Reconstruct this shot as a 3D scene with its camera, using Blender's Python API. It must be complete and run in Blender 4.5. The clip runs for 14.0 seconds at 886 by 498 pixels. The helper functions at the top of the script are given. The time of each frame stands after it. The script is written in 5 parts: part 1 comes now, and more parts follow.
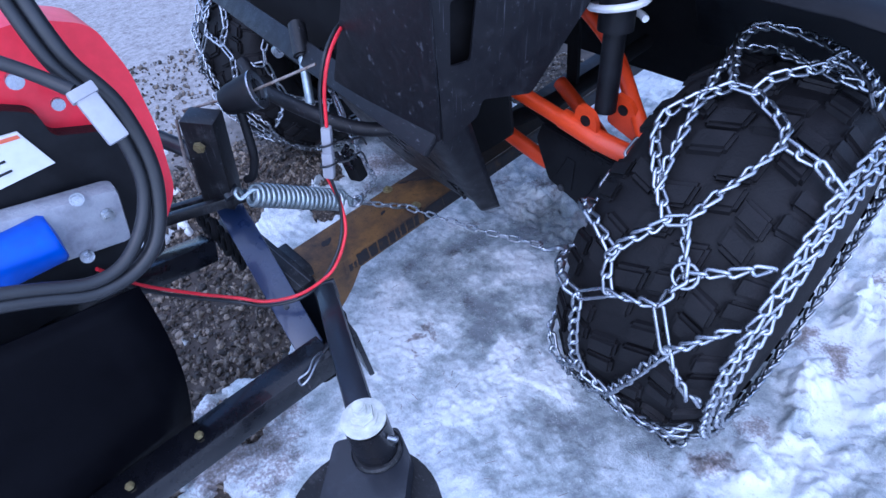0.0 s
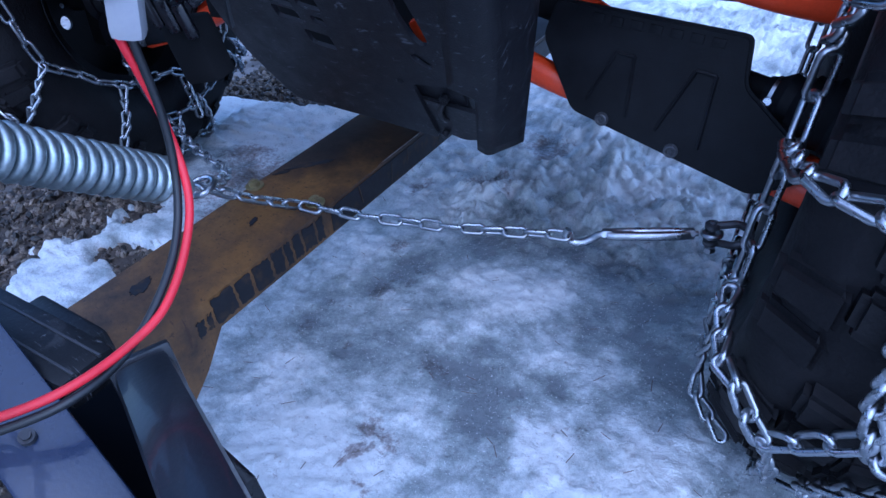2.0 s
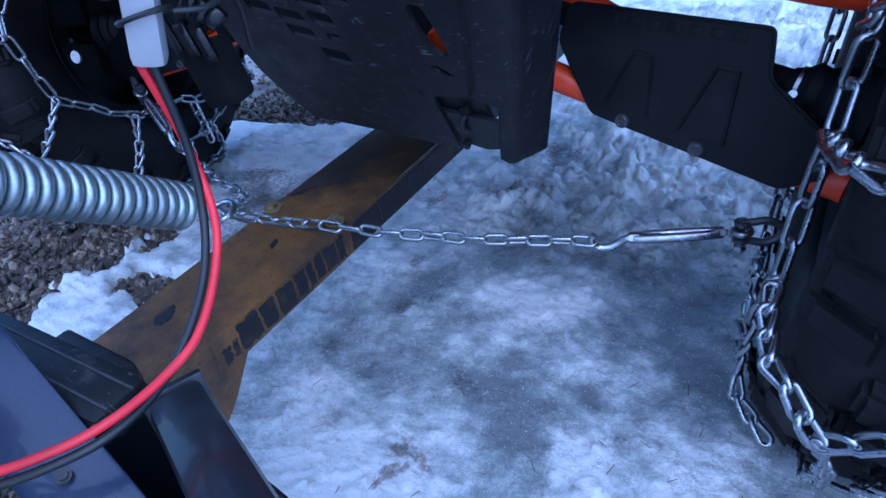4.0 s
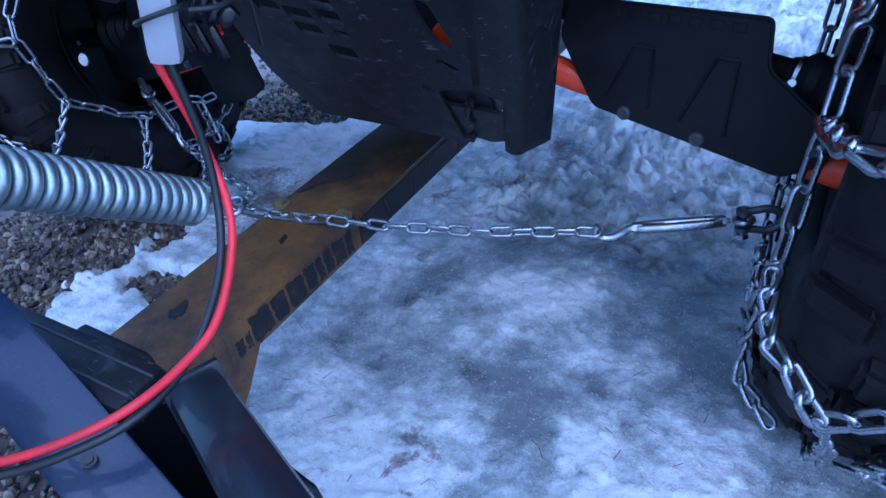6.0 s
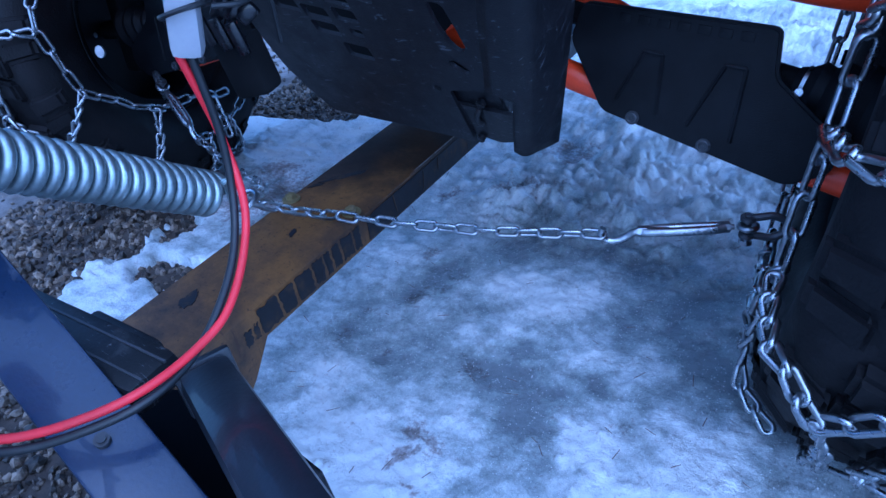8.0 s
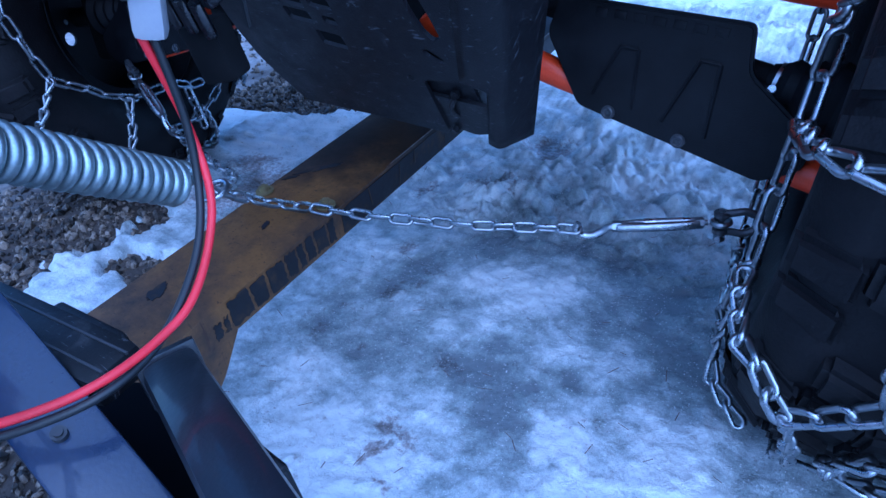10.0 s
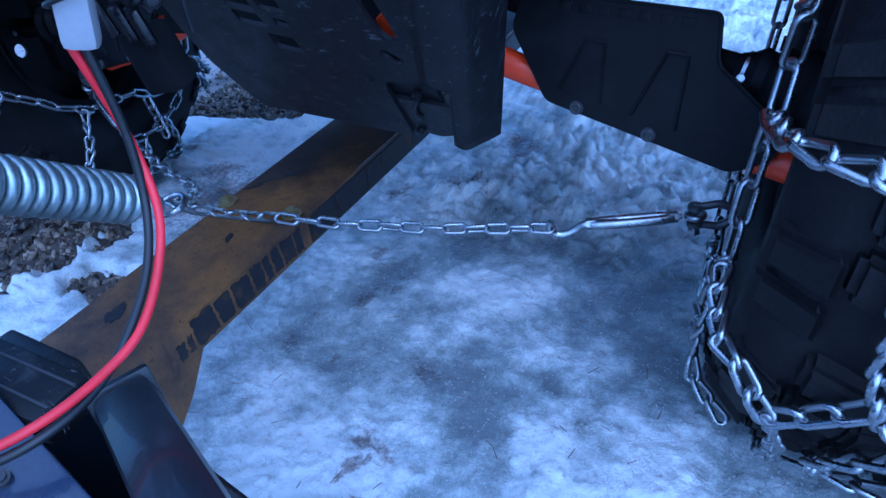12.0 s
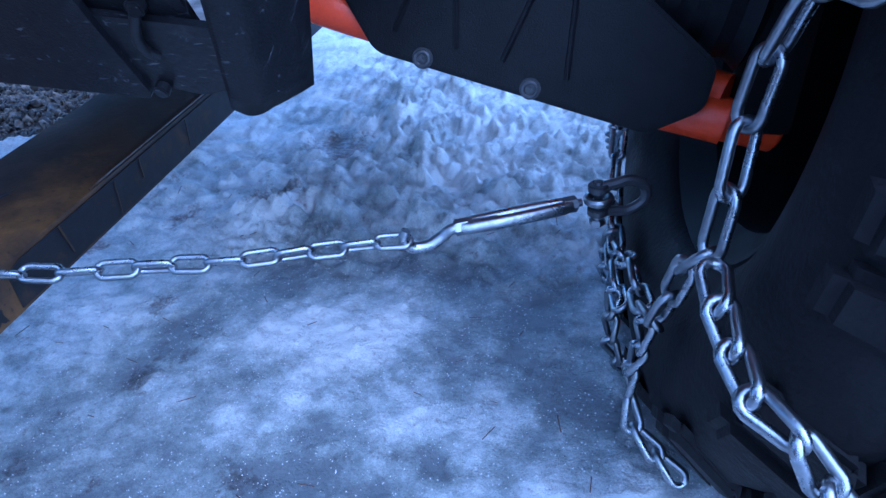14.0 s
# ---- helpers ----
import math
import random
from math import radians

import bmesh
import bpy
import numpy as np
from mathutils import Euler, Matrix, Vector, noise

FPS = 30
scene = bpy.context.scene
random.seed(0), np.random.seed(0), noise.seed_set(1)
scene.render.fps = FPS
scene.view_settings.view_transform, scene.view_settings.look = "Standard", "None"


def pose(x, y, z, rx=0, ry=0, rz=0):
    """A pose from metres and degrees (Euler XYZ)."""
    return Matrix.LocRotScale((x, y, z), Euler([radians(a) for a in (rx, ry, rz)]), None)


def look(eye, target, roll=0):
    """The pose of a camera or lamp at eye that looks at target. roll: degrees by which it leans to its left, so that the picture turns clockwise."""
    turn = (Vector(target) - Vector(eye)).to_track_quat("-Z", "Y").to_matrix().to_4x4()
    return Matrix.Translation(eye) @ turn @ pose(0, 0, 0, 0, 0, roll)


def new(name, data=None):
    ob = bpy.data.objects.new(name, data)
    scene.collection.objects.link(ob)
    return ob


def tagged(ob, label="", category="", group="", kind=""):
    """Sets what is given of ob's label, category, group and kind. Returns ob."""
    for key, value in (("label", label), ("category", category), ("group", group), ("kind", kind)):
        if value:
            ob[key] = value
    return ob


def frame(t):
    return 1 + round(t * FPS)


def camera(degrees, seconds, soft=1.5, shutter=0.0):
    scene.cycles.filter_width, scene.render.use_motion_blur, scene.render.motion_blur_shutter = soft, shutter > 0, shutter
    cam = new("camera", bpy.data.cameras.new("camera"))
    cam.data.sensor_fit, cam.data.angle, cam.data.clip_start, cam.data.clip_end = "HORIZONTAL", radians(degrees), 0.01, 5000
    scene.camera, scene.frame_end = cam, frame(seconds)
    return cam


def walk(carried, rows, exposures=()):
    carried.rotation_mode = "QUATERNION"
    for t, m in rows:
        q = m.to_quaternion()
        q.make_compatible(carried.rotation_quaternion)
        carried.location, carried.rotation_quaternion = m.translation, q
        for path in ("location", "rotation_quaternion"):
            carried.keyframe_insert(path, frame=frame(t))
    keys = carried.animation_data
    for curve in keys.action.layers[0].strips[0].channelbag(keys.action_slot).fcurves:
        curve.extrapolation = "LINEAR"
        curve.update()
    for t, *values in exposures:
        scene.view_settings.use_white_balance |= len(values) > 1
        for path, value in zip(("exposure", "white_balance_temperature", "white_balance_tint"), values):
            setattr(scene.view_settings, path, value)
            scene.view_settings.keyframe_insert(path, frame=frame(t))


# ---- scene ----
cam = camera(70.1, 14.0)
PATH = [
    (0, (1.106, 0.091, 1.078), (-0.159, 0.942, -0.217), -8.2),
    (0.5, (0.886, 0.124, 0.903), (-0.283, 1.103, -0.392), -5.0),
    (1, (0.756, 0.182, 0.707), (-0.361, 1.427, -0.39), -3.5),
    (1.5, (0.677, 0.222, 0.62), (-0.388, 1.546, -0.436), -3.6),
    (2, (0.62, 0.251, 0.587), (-0.362, 1.588, -0.53), -3.6),
    (2.2, (0.607, 0.258, 0.579), (-0.397, 1.6, -0.512), -4.8),
    (4.5, (0.601, 0.246, 0.583), (-0.417, 1.584, -0.499), -7.2),
    (5, (0.601, 0.242, 0.583), (-0.423, 1.577, -0.499), -7.0),
    (5.5, (0.605, 0.238, 0.583), (-0.421, 1.571, -0.5), -7.5),
    (6, (0.607, 0.236, 0.584), (-0.421, 1.565, -0.499), -8.2),
    (6.5, (0.612, 0.234, 0.585), (-0.383, 1.583, -0.507), -7.0),
    (7, (0.612, 0.232, 0.585), (-0.379, 1.581, -0.509), -6.7),
    (7.5, (0.61, 0.227, 0.586), (-0.421, 1.554, -0.499), -7.0),
    (8, (0.612, 0.226, 0.587), (-0.431, 1.548, -0.492), -6.9),
    (8.2, (0.614, 0.225, 0.588), (-0.415, 1.573, -0.472), -5.5),
    (10.5, (0.617, 0.233, 0.577), (-0.37, 1.575, -0.529), -5.6),
    (11, (0.619, 0.232, 0.576), (-0.371, 1.562, -0.543), -5.8),
    (11.5, (0.617, 0.231, 0.575), (-0.376, 1.559, -0.543), -6.1),
    (12, (0.611, 0.255, 0.573), (-0.322, 1.639, -0.528), -6.6),
    (12.5, (0.589, 0.318, 0.545), (-0.207, 1.789, -0.552), -5.1),
    (13, (0.538, 0.391, 0.486), (-0.082, 1.961, -0.586), -2.6),
    (13.5, (0.511, 0.433, 0.442), (0.09, 2.041, -0.67), -2.0),
    (14, (0.51, 0.439, 0.443), (0.07, 2.052, -0.654), -3.4),
]
walk(cam, [(t, look(eye, target, roll)) for t, eye, target, roll in PATH],
     exposures=[(0.0, 1.34, 4750, 18), (0.8, 1.32, 4560, 15), (1.6, 1.22, 4420, 15), (4.5, 1.19, 4200, 14), (6.5, 1.14, 4050, 13), (7.5, 1.14, 3890, 12), (10.5, 1.18, 3830, 12), (11.5, 1.16, 3830, 12), (12.5, 1.09, 3740, 9), (13.2, 1.17, 3780, 10), (14.0, 1.63, 4000, 13)])

# ---- world and light: a dull winter dusk under an open sky ----
world = bpy.data.worlds.new("world")
scene.world = world
world.use_nodes = True
wn = world.node_tree.nodes
sky = wn.new("ShaderNodeTexSky")
sky.sky_type, sky.sun_disc = "NISHITA", False
sky.sun_elevation, sky.sun_rotation = radians(50), radians(135)
sky.air_density, sky.dust_density = 1.0, 1.5
world.node_tree.links.new(sky.outputs[0], wn["Background"].inputs[0])
wn["Background"].inputs[1].default_value = 0.11
sun = new("sun", bpy.data.lights.new("sun", "SUN"))
sun.data.energy, sun.data.angle, sun.data.color = 1.1, radians(140), (1.0, 0.95, 0.88)
sun.matrix_world = look((0.9, -0.9, 2.2), (0, 0, 0))

# ---- materials ----
def material(name, colour, rough=0.5, metal=0.0, other=None, scale=8.0, mix=(0.4, 0.65), bump=0.0, bump_scale=60.0, rough2=None, spec=0.5, coat=0.0, island=0.0):
    """A surface with grain and blotches at two scales; other: the colour of stains or wear."""
    m = bpy.data.materials.new(name)
    m.use_nodes = True
    nt = m.node_tree
    n, l = nt.nodes, nt.links
    b = n["Principled BSDF"]
    b.inputs["Metallic"].default_value = metal
    b.inputs["Specular IOR Level"].default_value = spec
    b.inputs["Coat Weight"].default_value = coat
    co = n.new("ShaderNodeTexCoord")
    big = n.new("ShaderNodeTexNoise")
    big.inputs["Scale"].default_value, big.inputs["Detail"].default_value, big.inputs["Roughness"].default_value = scale, 8, 0.65
    l.new(co.outputs["Object"], big.inputs["Vector"])
    ramp = n.new("ShaderNodeValToRGB")
    ramp.color_ramp.elements[0].position, ramp.color_ramp.elements[1].position = mix
    o = other or tuple(c * 0.7 for c in colour)
    ramp.color_ramp.elements[0].color, ramp.color_ramp.elements[1].color = (*colour, 1), (*o, 1)
    l.new(big.outputs["Fac"], ramp.inputs["Fac"])
    fine = n.new("ShaderNodeTexNoise")
    fine.inputs["Scale"].default_value, fine.inputs["Detail"].default_value = bump_scale, 6
    l.new(co.outputs["Object"], fine.inputs["Vector"])
    vary = n.new("ShaderNodeMix")
    vary.data_type, vary.blend_type = "RGBA", "OVERLAY"
    vary.inputs[0].default_value = 0.25
    l.new(ramp.outputs["Color"], vary.inputs[6])
    l.new(fine.outputs["Fac"], vary.inputs[7])
    out = vary.outputs[2]
    if island:
        geo = n.new("ShaderNodeNewGeometry")
        tone = n.new("ShaderNodeMapRange")
        tone.inputs[3].default_value, tone.inputs[4].default_value = 1 - island, 1 + island
        l.new(geo.outputs["Random Per Island"], tone.inputs[0])
        hsv = n.new("ShaderNodeHueSaturation")
        l.new(tone.outputs[0], hsv.inputs["Value"])
        l.new(out, hsv.inputs["Color"])
        out = hsv.outputs[0]
    l.new(out, b.inputs["Base Color"])
    rr = n.new("ShaderNodeMapRange")
    rr.inputs[1].default_value, rr.inputs[2].default_value = 0.3, 0.7
    rr.inputs[3].default_value, rr.inputs[4].default_value = rough, rough2 if rough2 is not None else min(1, rough + 0.2)
    l.new(big.outputs["Fac"], rr.inputs[0])
    l.new(rr.outputs[0], b.inputs["Roughness"])
    if bump:
        bp = n.new("ShaderNodeBump")
        bp.inputs["Strength"].default_value, bp.inputs["Distance"].default_value = bump, 0.002
        l.new(fine.outputs["Fac"], bp.inputs["Height"])
        l.new(bp.outputs[0], b.inputs["Normal"])
    return m


def scuff(m, colour, specks=0.655, length=9.0):
    """Adds pale chips and drawn-out scratches to a painted surface."""
    n, l = m.node_tree.nodes, m.node_tree.links
    b, co = n["Principled BSDF"], n.new("ShaderNodeTexCoord")
    last = b.inputs["Base Color"].links[0].from_socket
    for scale, stretch, lo, turn in ((150, 1.0, specks, 0.0), (60, length, 0.66, 0.7), (45, length, 0.67, -0.5)):
        mp, t, r, mx = n.new("ShaderNodeMapping"), n.new("ShaderNodeTexNoise"), n.new("ShaderNodeMapRange"), n.new("ShaderNodeMix")
        mp.inputs["Scale"].default_value = (1.0, stretch, 1.0 / stretch if stretch > 1 else 1.0)
        mp.inputs["Rotation"].default_value = (turn, turn * 0.6, turn)
        t.inputs["Scale"].default_value, t.inputs["Detail"].default_value, t.inputs["Roughness"].default_value = scale, 3, 0.6
        r.inputs[1].default_value, r.inputs[2].default_value = lo, lo + 0.05
        mx.data_type = "RGBA"
        l.new(co.outputs["Object"], mp.inputs["Vector"])
        l.new(mp.outputs[0], t.inputs["Vector"])
        l.new(t.outputs["Fac"], r.inputs[0])
        l.new(r.outputs[0], mx.inputs[0])
        l.new(last, mx.inputs[6])
        mx.inputs[7].default_value = (*colour, 1)
        last = mx.outputs[2]
    l.new(last, b.inputs["Base Color"])
    return m


POWDER = material("dark blue-grey powder coat", (0.0060, 0.0059, 0.0078), 0.34, other=(0.018, 0.018, 0.022), scale=34, mix=(0.60, 0.74), bump=0.15, bump_scale=700, rough2=0.6, spec=0.3)
BLACK_PAINT = material("glossy black paint", (0.004, 0.0042, 0.006), 0.16, other=(0.008, 0.008, 0.010), scale=20, mix=(0.5, 0.75), bump=0.08, bump_scale=300, rough2=0.4, coat=0.3, spec=0.35)
scuff(POWDER, (0.060, 0.062, 0.072), 0.665)
WORN_BLACK = material("scuffed black paint", (0.0075, 0.0075, 0.009), 0.3, other=(0.06, 0.06, 0.065), scale=26, mix=(0.56, 0.8), bump=0.15, bump_scale=250, rough2=0.5, spec=0.35)
BLUE_STEEL = material("grey-black painted flat bar", (0.010, 0.0115, 0.017), 0.38, other=(0.032, 0.035, 0.048), scale=16, mix=(0.5, 0.8), bump=0.1, bump_scale=280, rough2=0.42, coat=0.2)
# The sky's blue reflection on the strut is put into this base colour.
STRUT_BLUE = material("black flat bar tinted blue for reflected sky", (0.013, 0.023, 0.062), 0.22, other=(0.024, 0.034, 0.072), scale=16, mix=(0.5, 0.8), bump=0.1, bump_scale=280, rough2=0.4, coat=0.4)
SHEET_BLACK = material("smooth black sheet", (0.002, 0.002, 0.003), 0.30, other=(0.0035, 0.0035, 0.005), scale=5, rough2=0.45, spec=0.03)
DULL_GREY = material("dull grey worn steel", (0.07, 0.072, 0.08), 0.4, metal=0.5, other=(0.07, 0.07, 0.08), scale=80)
PLASTIC = material("black moulded plastic", (0.0036, 0.0037, 0.0052), 0.42, other=(0.009, 0.0095, 0.012), scale=22, bump=0.3, bump_scale=900, rough2=0.62, spec=0.2)
LINER = material("dull black liner", (0.0035, 0.0035, 0.0042), 0.75, other=(0.009, 0.009, 0.010), scale=12, spec=0.15)
RUBBER = material("tyre rubber", (0.0068, 0.0064, 0.0075), 0.5, other=(0.017, 0.0155, 0.017), scale=18, mix=(0.5, 0.8), bump=0.4, bump_scale=260, rough2=0.75, spec=0.2)
CABLE_BLACK = material("black cable sheath", (0.014, 0.015, 0.018), 0.35)
CABLE_RED = material("red cable sheath", (0.68, 0.02, 0.035), 0.38, other=(0.45, 0.016, 0.025))
ORANGE = material("orange powder coat", (0.66, 0.055, 0.006), 0.3, other=(0.5, 0.042, 0.006), scale=18, mix=(0.5, 0.8), bump=0.12, bump_scale=400)
ZINC = material("bright zinc", (0.40, 0.42, 0.46), 0.20, metal=1.0, other=(0.30, 0.31, 0.33), scale=40, bump=0.12, bump_scale=260, rough2=0.42)
scuff(WORN_BLACK, (0.10, 0.10, 0.11), 0.67, 16.0)
SPRING_ZINC = material("zinc-plated spring wire", (0.46, 0.52, 0.54), 0.33, metal=0.9, other=(0.28, 0.32, 0.34), scale=25, bump=0.1, bump_scale=300)
GOLD = material("yellow-passivated zinc", (0.32, 0.28, 0.14), 0.45, metal=0.7, other=(0.25, 0.2, 0.11), scale=60)
YELLOW = material("worn yellow-brown paint", (0.155, 0.080, 0.024), 0.4, other=(0.04, 0.026, 0.018), scale=9, mix=(0.42, 0.62), bump=0.2, bump_scale=220, rough2=0.65)
scuff(YELLOW, (0.045, 0.022, 0.014), 0.64, 6.0)


def grime_and_shade(m, y0, y1, colour):
    """A ragged dark film, thicker towards one end of a beam: dirt, with the vehicle's shade painted in."""
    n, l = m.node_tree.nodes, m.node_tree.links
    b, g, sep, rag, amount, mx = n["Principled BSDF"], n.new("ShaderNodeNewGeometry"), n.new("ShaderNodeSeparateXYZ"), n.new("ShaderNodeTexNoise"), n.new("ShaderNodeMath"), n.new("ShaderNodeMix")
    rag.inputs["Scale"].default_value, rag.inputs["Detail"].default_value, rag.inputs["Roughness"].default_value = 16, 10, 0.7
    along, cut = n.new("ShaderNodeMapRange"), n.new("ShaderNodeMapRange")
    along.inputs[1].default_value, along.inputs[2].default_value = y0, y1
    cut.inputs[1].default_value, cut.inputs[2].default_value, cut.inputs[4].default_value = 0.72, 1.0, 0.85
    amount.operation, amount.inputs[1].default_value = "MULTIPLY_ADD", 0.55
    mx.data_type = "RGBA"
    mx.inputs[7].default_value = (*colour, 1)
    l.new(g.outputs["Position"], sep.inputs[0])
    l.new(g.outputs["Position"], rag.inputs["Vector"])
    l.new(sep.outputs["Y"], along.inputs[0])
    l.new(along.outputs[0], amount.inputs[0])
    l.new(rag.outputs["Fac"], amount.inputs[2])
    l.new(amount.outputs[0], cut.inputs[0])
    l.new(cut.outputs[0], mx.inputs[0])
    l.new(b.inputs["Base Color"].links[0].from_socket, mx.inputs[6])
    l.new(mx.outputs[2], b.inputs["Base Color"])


grime_and_shade(YELLOW, 0.58, 0.88, (0.014, 0.010, 0.008))
MARK = material("worn black lettering paint", (0.008, 0.008, 0.011), 0.5, other=(0.05, 0.03, 0.015), scale=45, mix=(0.55, 0.72))
BARE = material("bare worn steel", (0.32, 0.3, 0.28), 0.45, metal=0.8, other=(0.14, 0.09, 0.06), scale=40)
PALE_ZINC = material("pale galvanised steel", (0.66, 0.66, 0.60), 0.36, metal=0.45, other=(0.48, 0.48, 0.43), scale=50)
WHITE_PLASTIC = material("white nylon", (0.34, 0.34, 0.36), 0.4, other=(0.25, 0.25, 0.28), scale=30)
WHITE_COIL = material("white coil paint", (0.75, 0.75, 0.77), 0.35, other=(0.6, 0.6, 0.62))
RED_SHELL = material("red moulded shell", (0.72, 0.016, 0.04), 0.34, other=(0.58, 0.012, 0.03), coat=0.1)
LABEL_WHITE = material("white printed label", (0.62, 0.62, 0.62), 0.4, other=(0.7, 0.7, 0.7))
LABEL_RED = material("orange-red label stripe", (0.6, 0.12, 0.05), 0.4)
BLUE = material("blue anodised can", (0.02, 0.10, 0.62), 0.25, other=(0.015, 0.07, 0.45), metal=0.3)
HAZE = material("hazy clear cover", (0.3, 0.31, 0.34), 0.2, other=(0.2, 0.2, 0.23), scale=50)


def snow_material():
    m = bpy.data.materials.new("old wet snow")
    m.use_nodes = True
    n, l = m.node_tree.nodes, m.node_tree.links
    b = n["Principled BSDF"]
    co = n.new("ShaderNodeTexCoord")
    def tex(scale, detail=8, rough=0.6):
        t = n.new("ShaderNodeTexNoise")
        t.inputs["Scale"].default_value, t.inputs["Detail"].default_value, t.inputs["Roughness"].default_value = scale, detail, rough
        l.new(co.outputs["Object"], t.inputs["Vector"])
        return t
    def ramp(src, stops):
        r = n.new("ShaderNodeValToRGB")
        e = r.color_ramp.elements
        while len(e) < len(stops):
            e.new(0.5)
        for k, (p, c) in zip(e, stops):
            k.position, k.color = p, (*c, 1)
        l.new(src, r.inputs["Fac"])
        return r
    # Grey ice shows between crusts of white snow; dirt lies in the thin places.
    def field(name):
        q = n.new("ShaderNodeAttribute")
        q.attribute_name = name
        return q.outputs["Fac"]
    def scaled(src, k, add=None, const=0.0):
        q = n.new("ShaderNodeMath")
        q.operation = "MULTIPLY_ADD"
        q.inputs[1].default_value, q.inputs[2].default_value = k, const
        l.new(src, q.inputs[0])
        if add is not None:
            l.new(add, q.inputs[2])
        return q.outputs[0]
    shade = scaled(field("crust"), 1.3, const=-1.38)
    shade = scaled(tex(42, 10, 0.65).outputs["Fac"], 0.60, shade)
    shade = scaled(tex(190, 6, 0.7).outputs["Fac"], 0.75, shade)
    shade = scaled(tex(700, 4, 0.7).outputs["Fac"], 0.75, shade)
    ice = ramp(shade, [(0.0, (0.22, 0.24, 0.26)), (0.30, (0.38, 0.42, 0.43)), (0.55, (0.62, 0.655, 0.67)), (0.88, (0.93, 0.94, 0.945))])
    dirty = scaled(field("dirt"), 0.75, const=-0.90)
    dirty = scaled(tex(130, 6, 0.75).outputs["Fac"], 2.1, dirty)
    spots = ramp(dirty, [(0.30, (1, 1, 1)), (0.6, (0.52, 0.46, 0.46)), (1.0, (0.20, 0.15, 0.12))])
    mul = n.new("ShaderNodeMix")
    mul.data_type, mul.blend_type = "RGBA", "MULTIPLY"
    mul.inputs[0].default_value = 0.95
    l.new(ice.outputs[0], mul.inputs[6])
    l.new(spots.outputs[0], mul.inputs[7])
    l.new(mul.outputs[2], b.inputs["Base Color"])
    wet = ramp(shade, [(0.15, (0.30, 0.30, 0.30)), (0.7, (0.6, 0.6, 0.6))])
    l.new(wet.outputs[0], b.inputs["Roughness"])
    b.inputs["Subsurface Weight"].default_value = 0.0
    b.inputs["Specular IOR Level"].default_value = 0.5
    g1, g2 = tex(170, 10, 0.75), tex(800, 3, 0.6)
    add = n.new("ShaderNodeMath")
    add.operation = "MULTIPLY_ADD"
    add.inputs[1].default_value = 0.3
    l.new(g2.outputs["Fac"], add.inputs[0])
    l.new(g1.outputs["Fac"], add.inputs[2])
    bp = n.new("ShaderNodeBump")
    bp.inputs["Strength"].default_value, bp.inputs["Distance"].default_value = 1.0, 0.0042
    l.new(add.outputs[0], bp.inputs["Height"])
    l.new(bp.outputs[0], b.inputs["Normal"])
    return m


SNOW = snow_material()
GRAVEL = material("damp fine gravel", (0.045, 0.035, 0.028), 0.8, other=(0.11, 0.09, 0.075), scale=14, mix=(0.42, 0.66), bump=1.0, bump_scale=120)
def frost(m):
    """Pale frozen gravel towards the far side of the drive."""
    n, l = m.node_tree.nodes, m.node_tree.links
    b, co = n["Principled BSDF"], n.new("ShaderNodeTexCoord")
    sep, far, mixer = n.new("ShaderNodeSeparateXYZ"), n.new("ShaderNodeMapRange"), n.new("ShaderNodeMix")
    rag = n.new("ShaderNodeTexNoise")
    rag.inputs["Scale"].default_value, rag.inputs["Detail"].default_value = 6, 10
    add = n.new("ShaderNodeMath")
    add.operation = "MULTIPLY_ADD"
    add.inputs[1].default_value = 0.9
    l.new(co.outputs["Object"], sep.inputs[0])
    l.new(co.outputs["Object"], rag.inputs["Vector"])
    l.new(rag.outputs["Fac"], add.inputs[0])
    l.new(sep.outputs["X"], add.inputs[2])
    far.inputs[1].default_value, far.inputs[2].default_value = -0.35, -0.75
    l.new(add.outputs[0], far.inputs[0])
    fine = n.new("ShaderNodeTexNoise")
    fine.inputs["Scale"].default_value, fine.inputs["Detail"].default_value, fine.inputs["Roughness"].default_value = 34, 12, 0.8
    l.new(co.outputs["Object"], fine.inputs["Vector"])
    cut = n.new("ShaderNodeMapRange")
    cut.inputs[1].default_value, cut.inputs[2].default_value, cut.inputs[3].default_value = 0.36, 0.58, 0.25
    l.new(fine.outputs["Fac"], cut.inputs[0])
    both = n.new("ShaderNodeMath")
    both.operation = "MULTIPLY"
    l.new(far.outputs[0], both.inputs[0])
    l.new(cut.outputs[0], both.inputs[1])
    mixer.data_type = "RGBA"
    l.new(both.outputs[0], mixer.inputs[0])
    l.new(b.inputs["Base Color"].links[0].from_socket, mixer.inputs[6])
    mixer.inputs[7].default_value = (0.36, 0.34, 0.33, 1)
    l.new(mixer.outputs[2], b.inputs["Base Color"])


frost(GRAVEL)
STONE = material("gravel stones", (0.16, 0.130, 0.10), 0.5, other=(0.030, 0.023, 0.019), scale=38, mix=(0.45, 0.60), bump=0.4, bump_scale=150, island=0.85)
ICE = material("white ice grains", (0.94, 0.95, 0.97), 0.12, other=(0.9, 0.92, 0.95))
NEEDLE = material("dead pine needles", (0.12, 0.05, 0.03), 0.6)


# ---- building helpers ----
def finish(bm, name, mat, smooth=True, sharp=38):
    bmesh.ops.recalc_face_normals(bm, faces=bm.faces)
    me = bpy.data.meshes.new(name)
    bm.to_mesh(me)
    bm.free()
    me.materials.append(mat)
    if smooth:
        me.polygons.foreach_set("use_smooth", [True] * len(me.polygons))
        me.set_sharp_from_angle(angle=radians(sharp))
    return me


PLACE = Matrix.Identity(4)


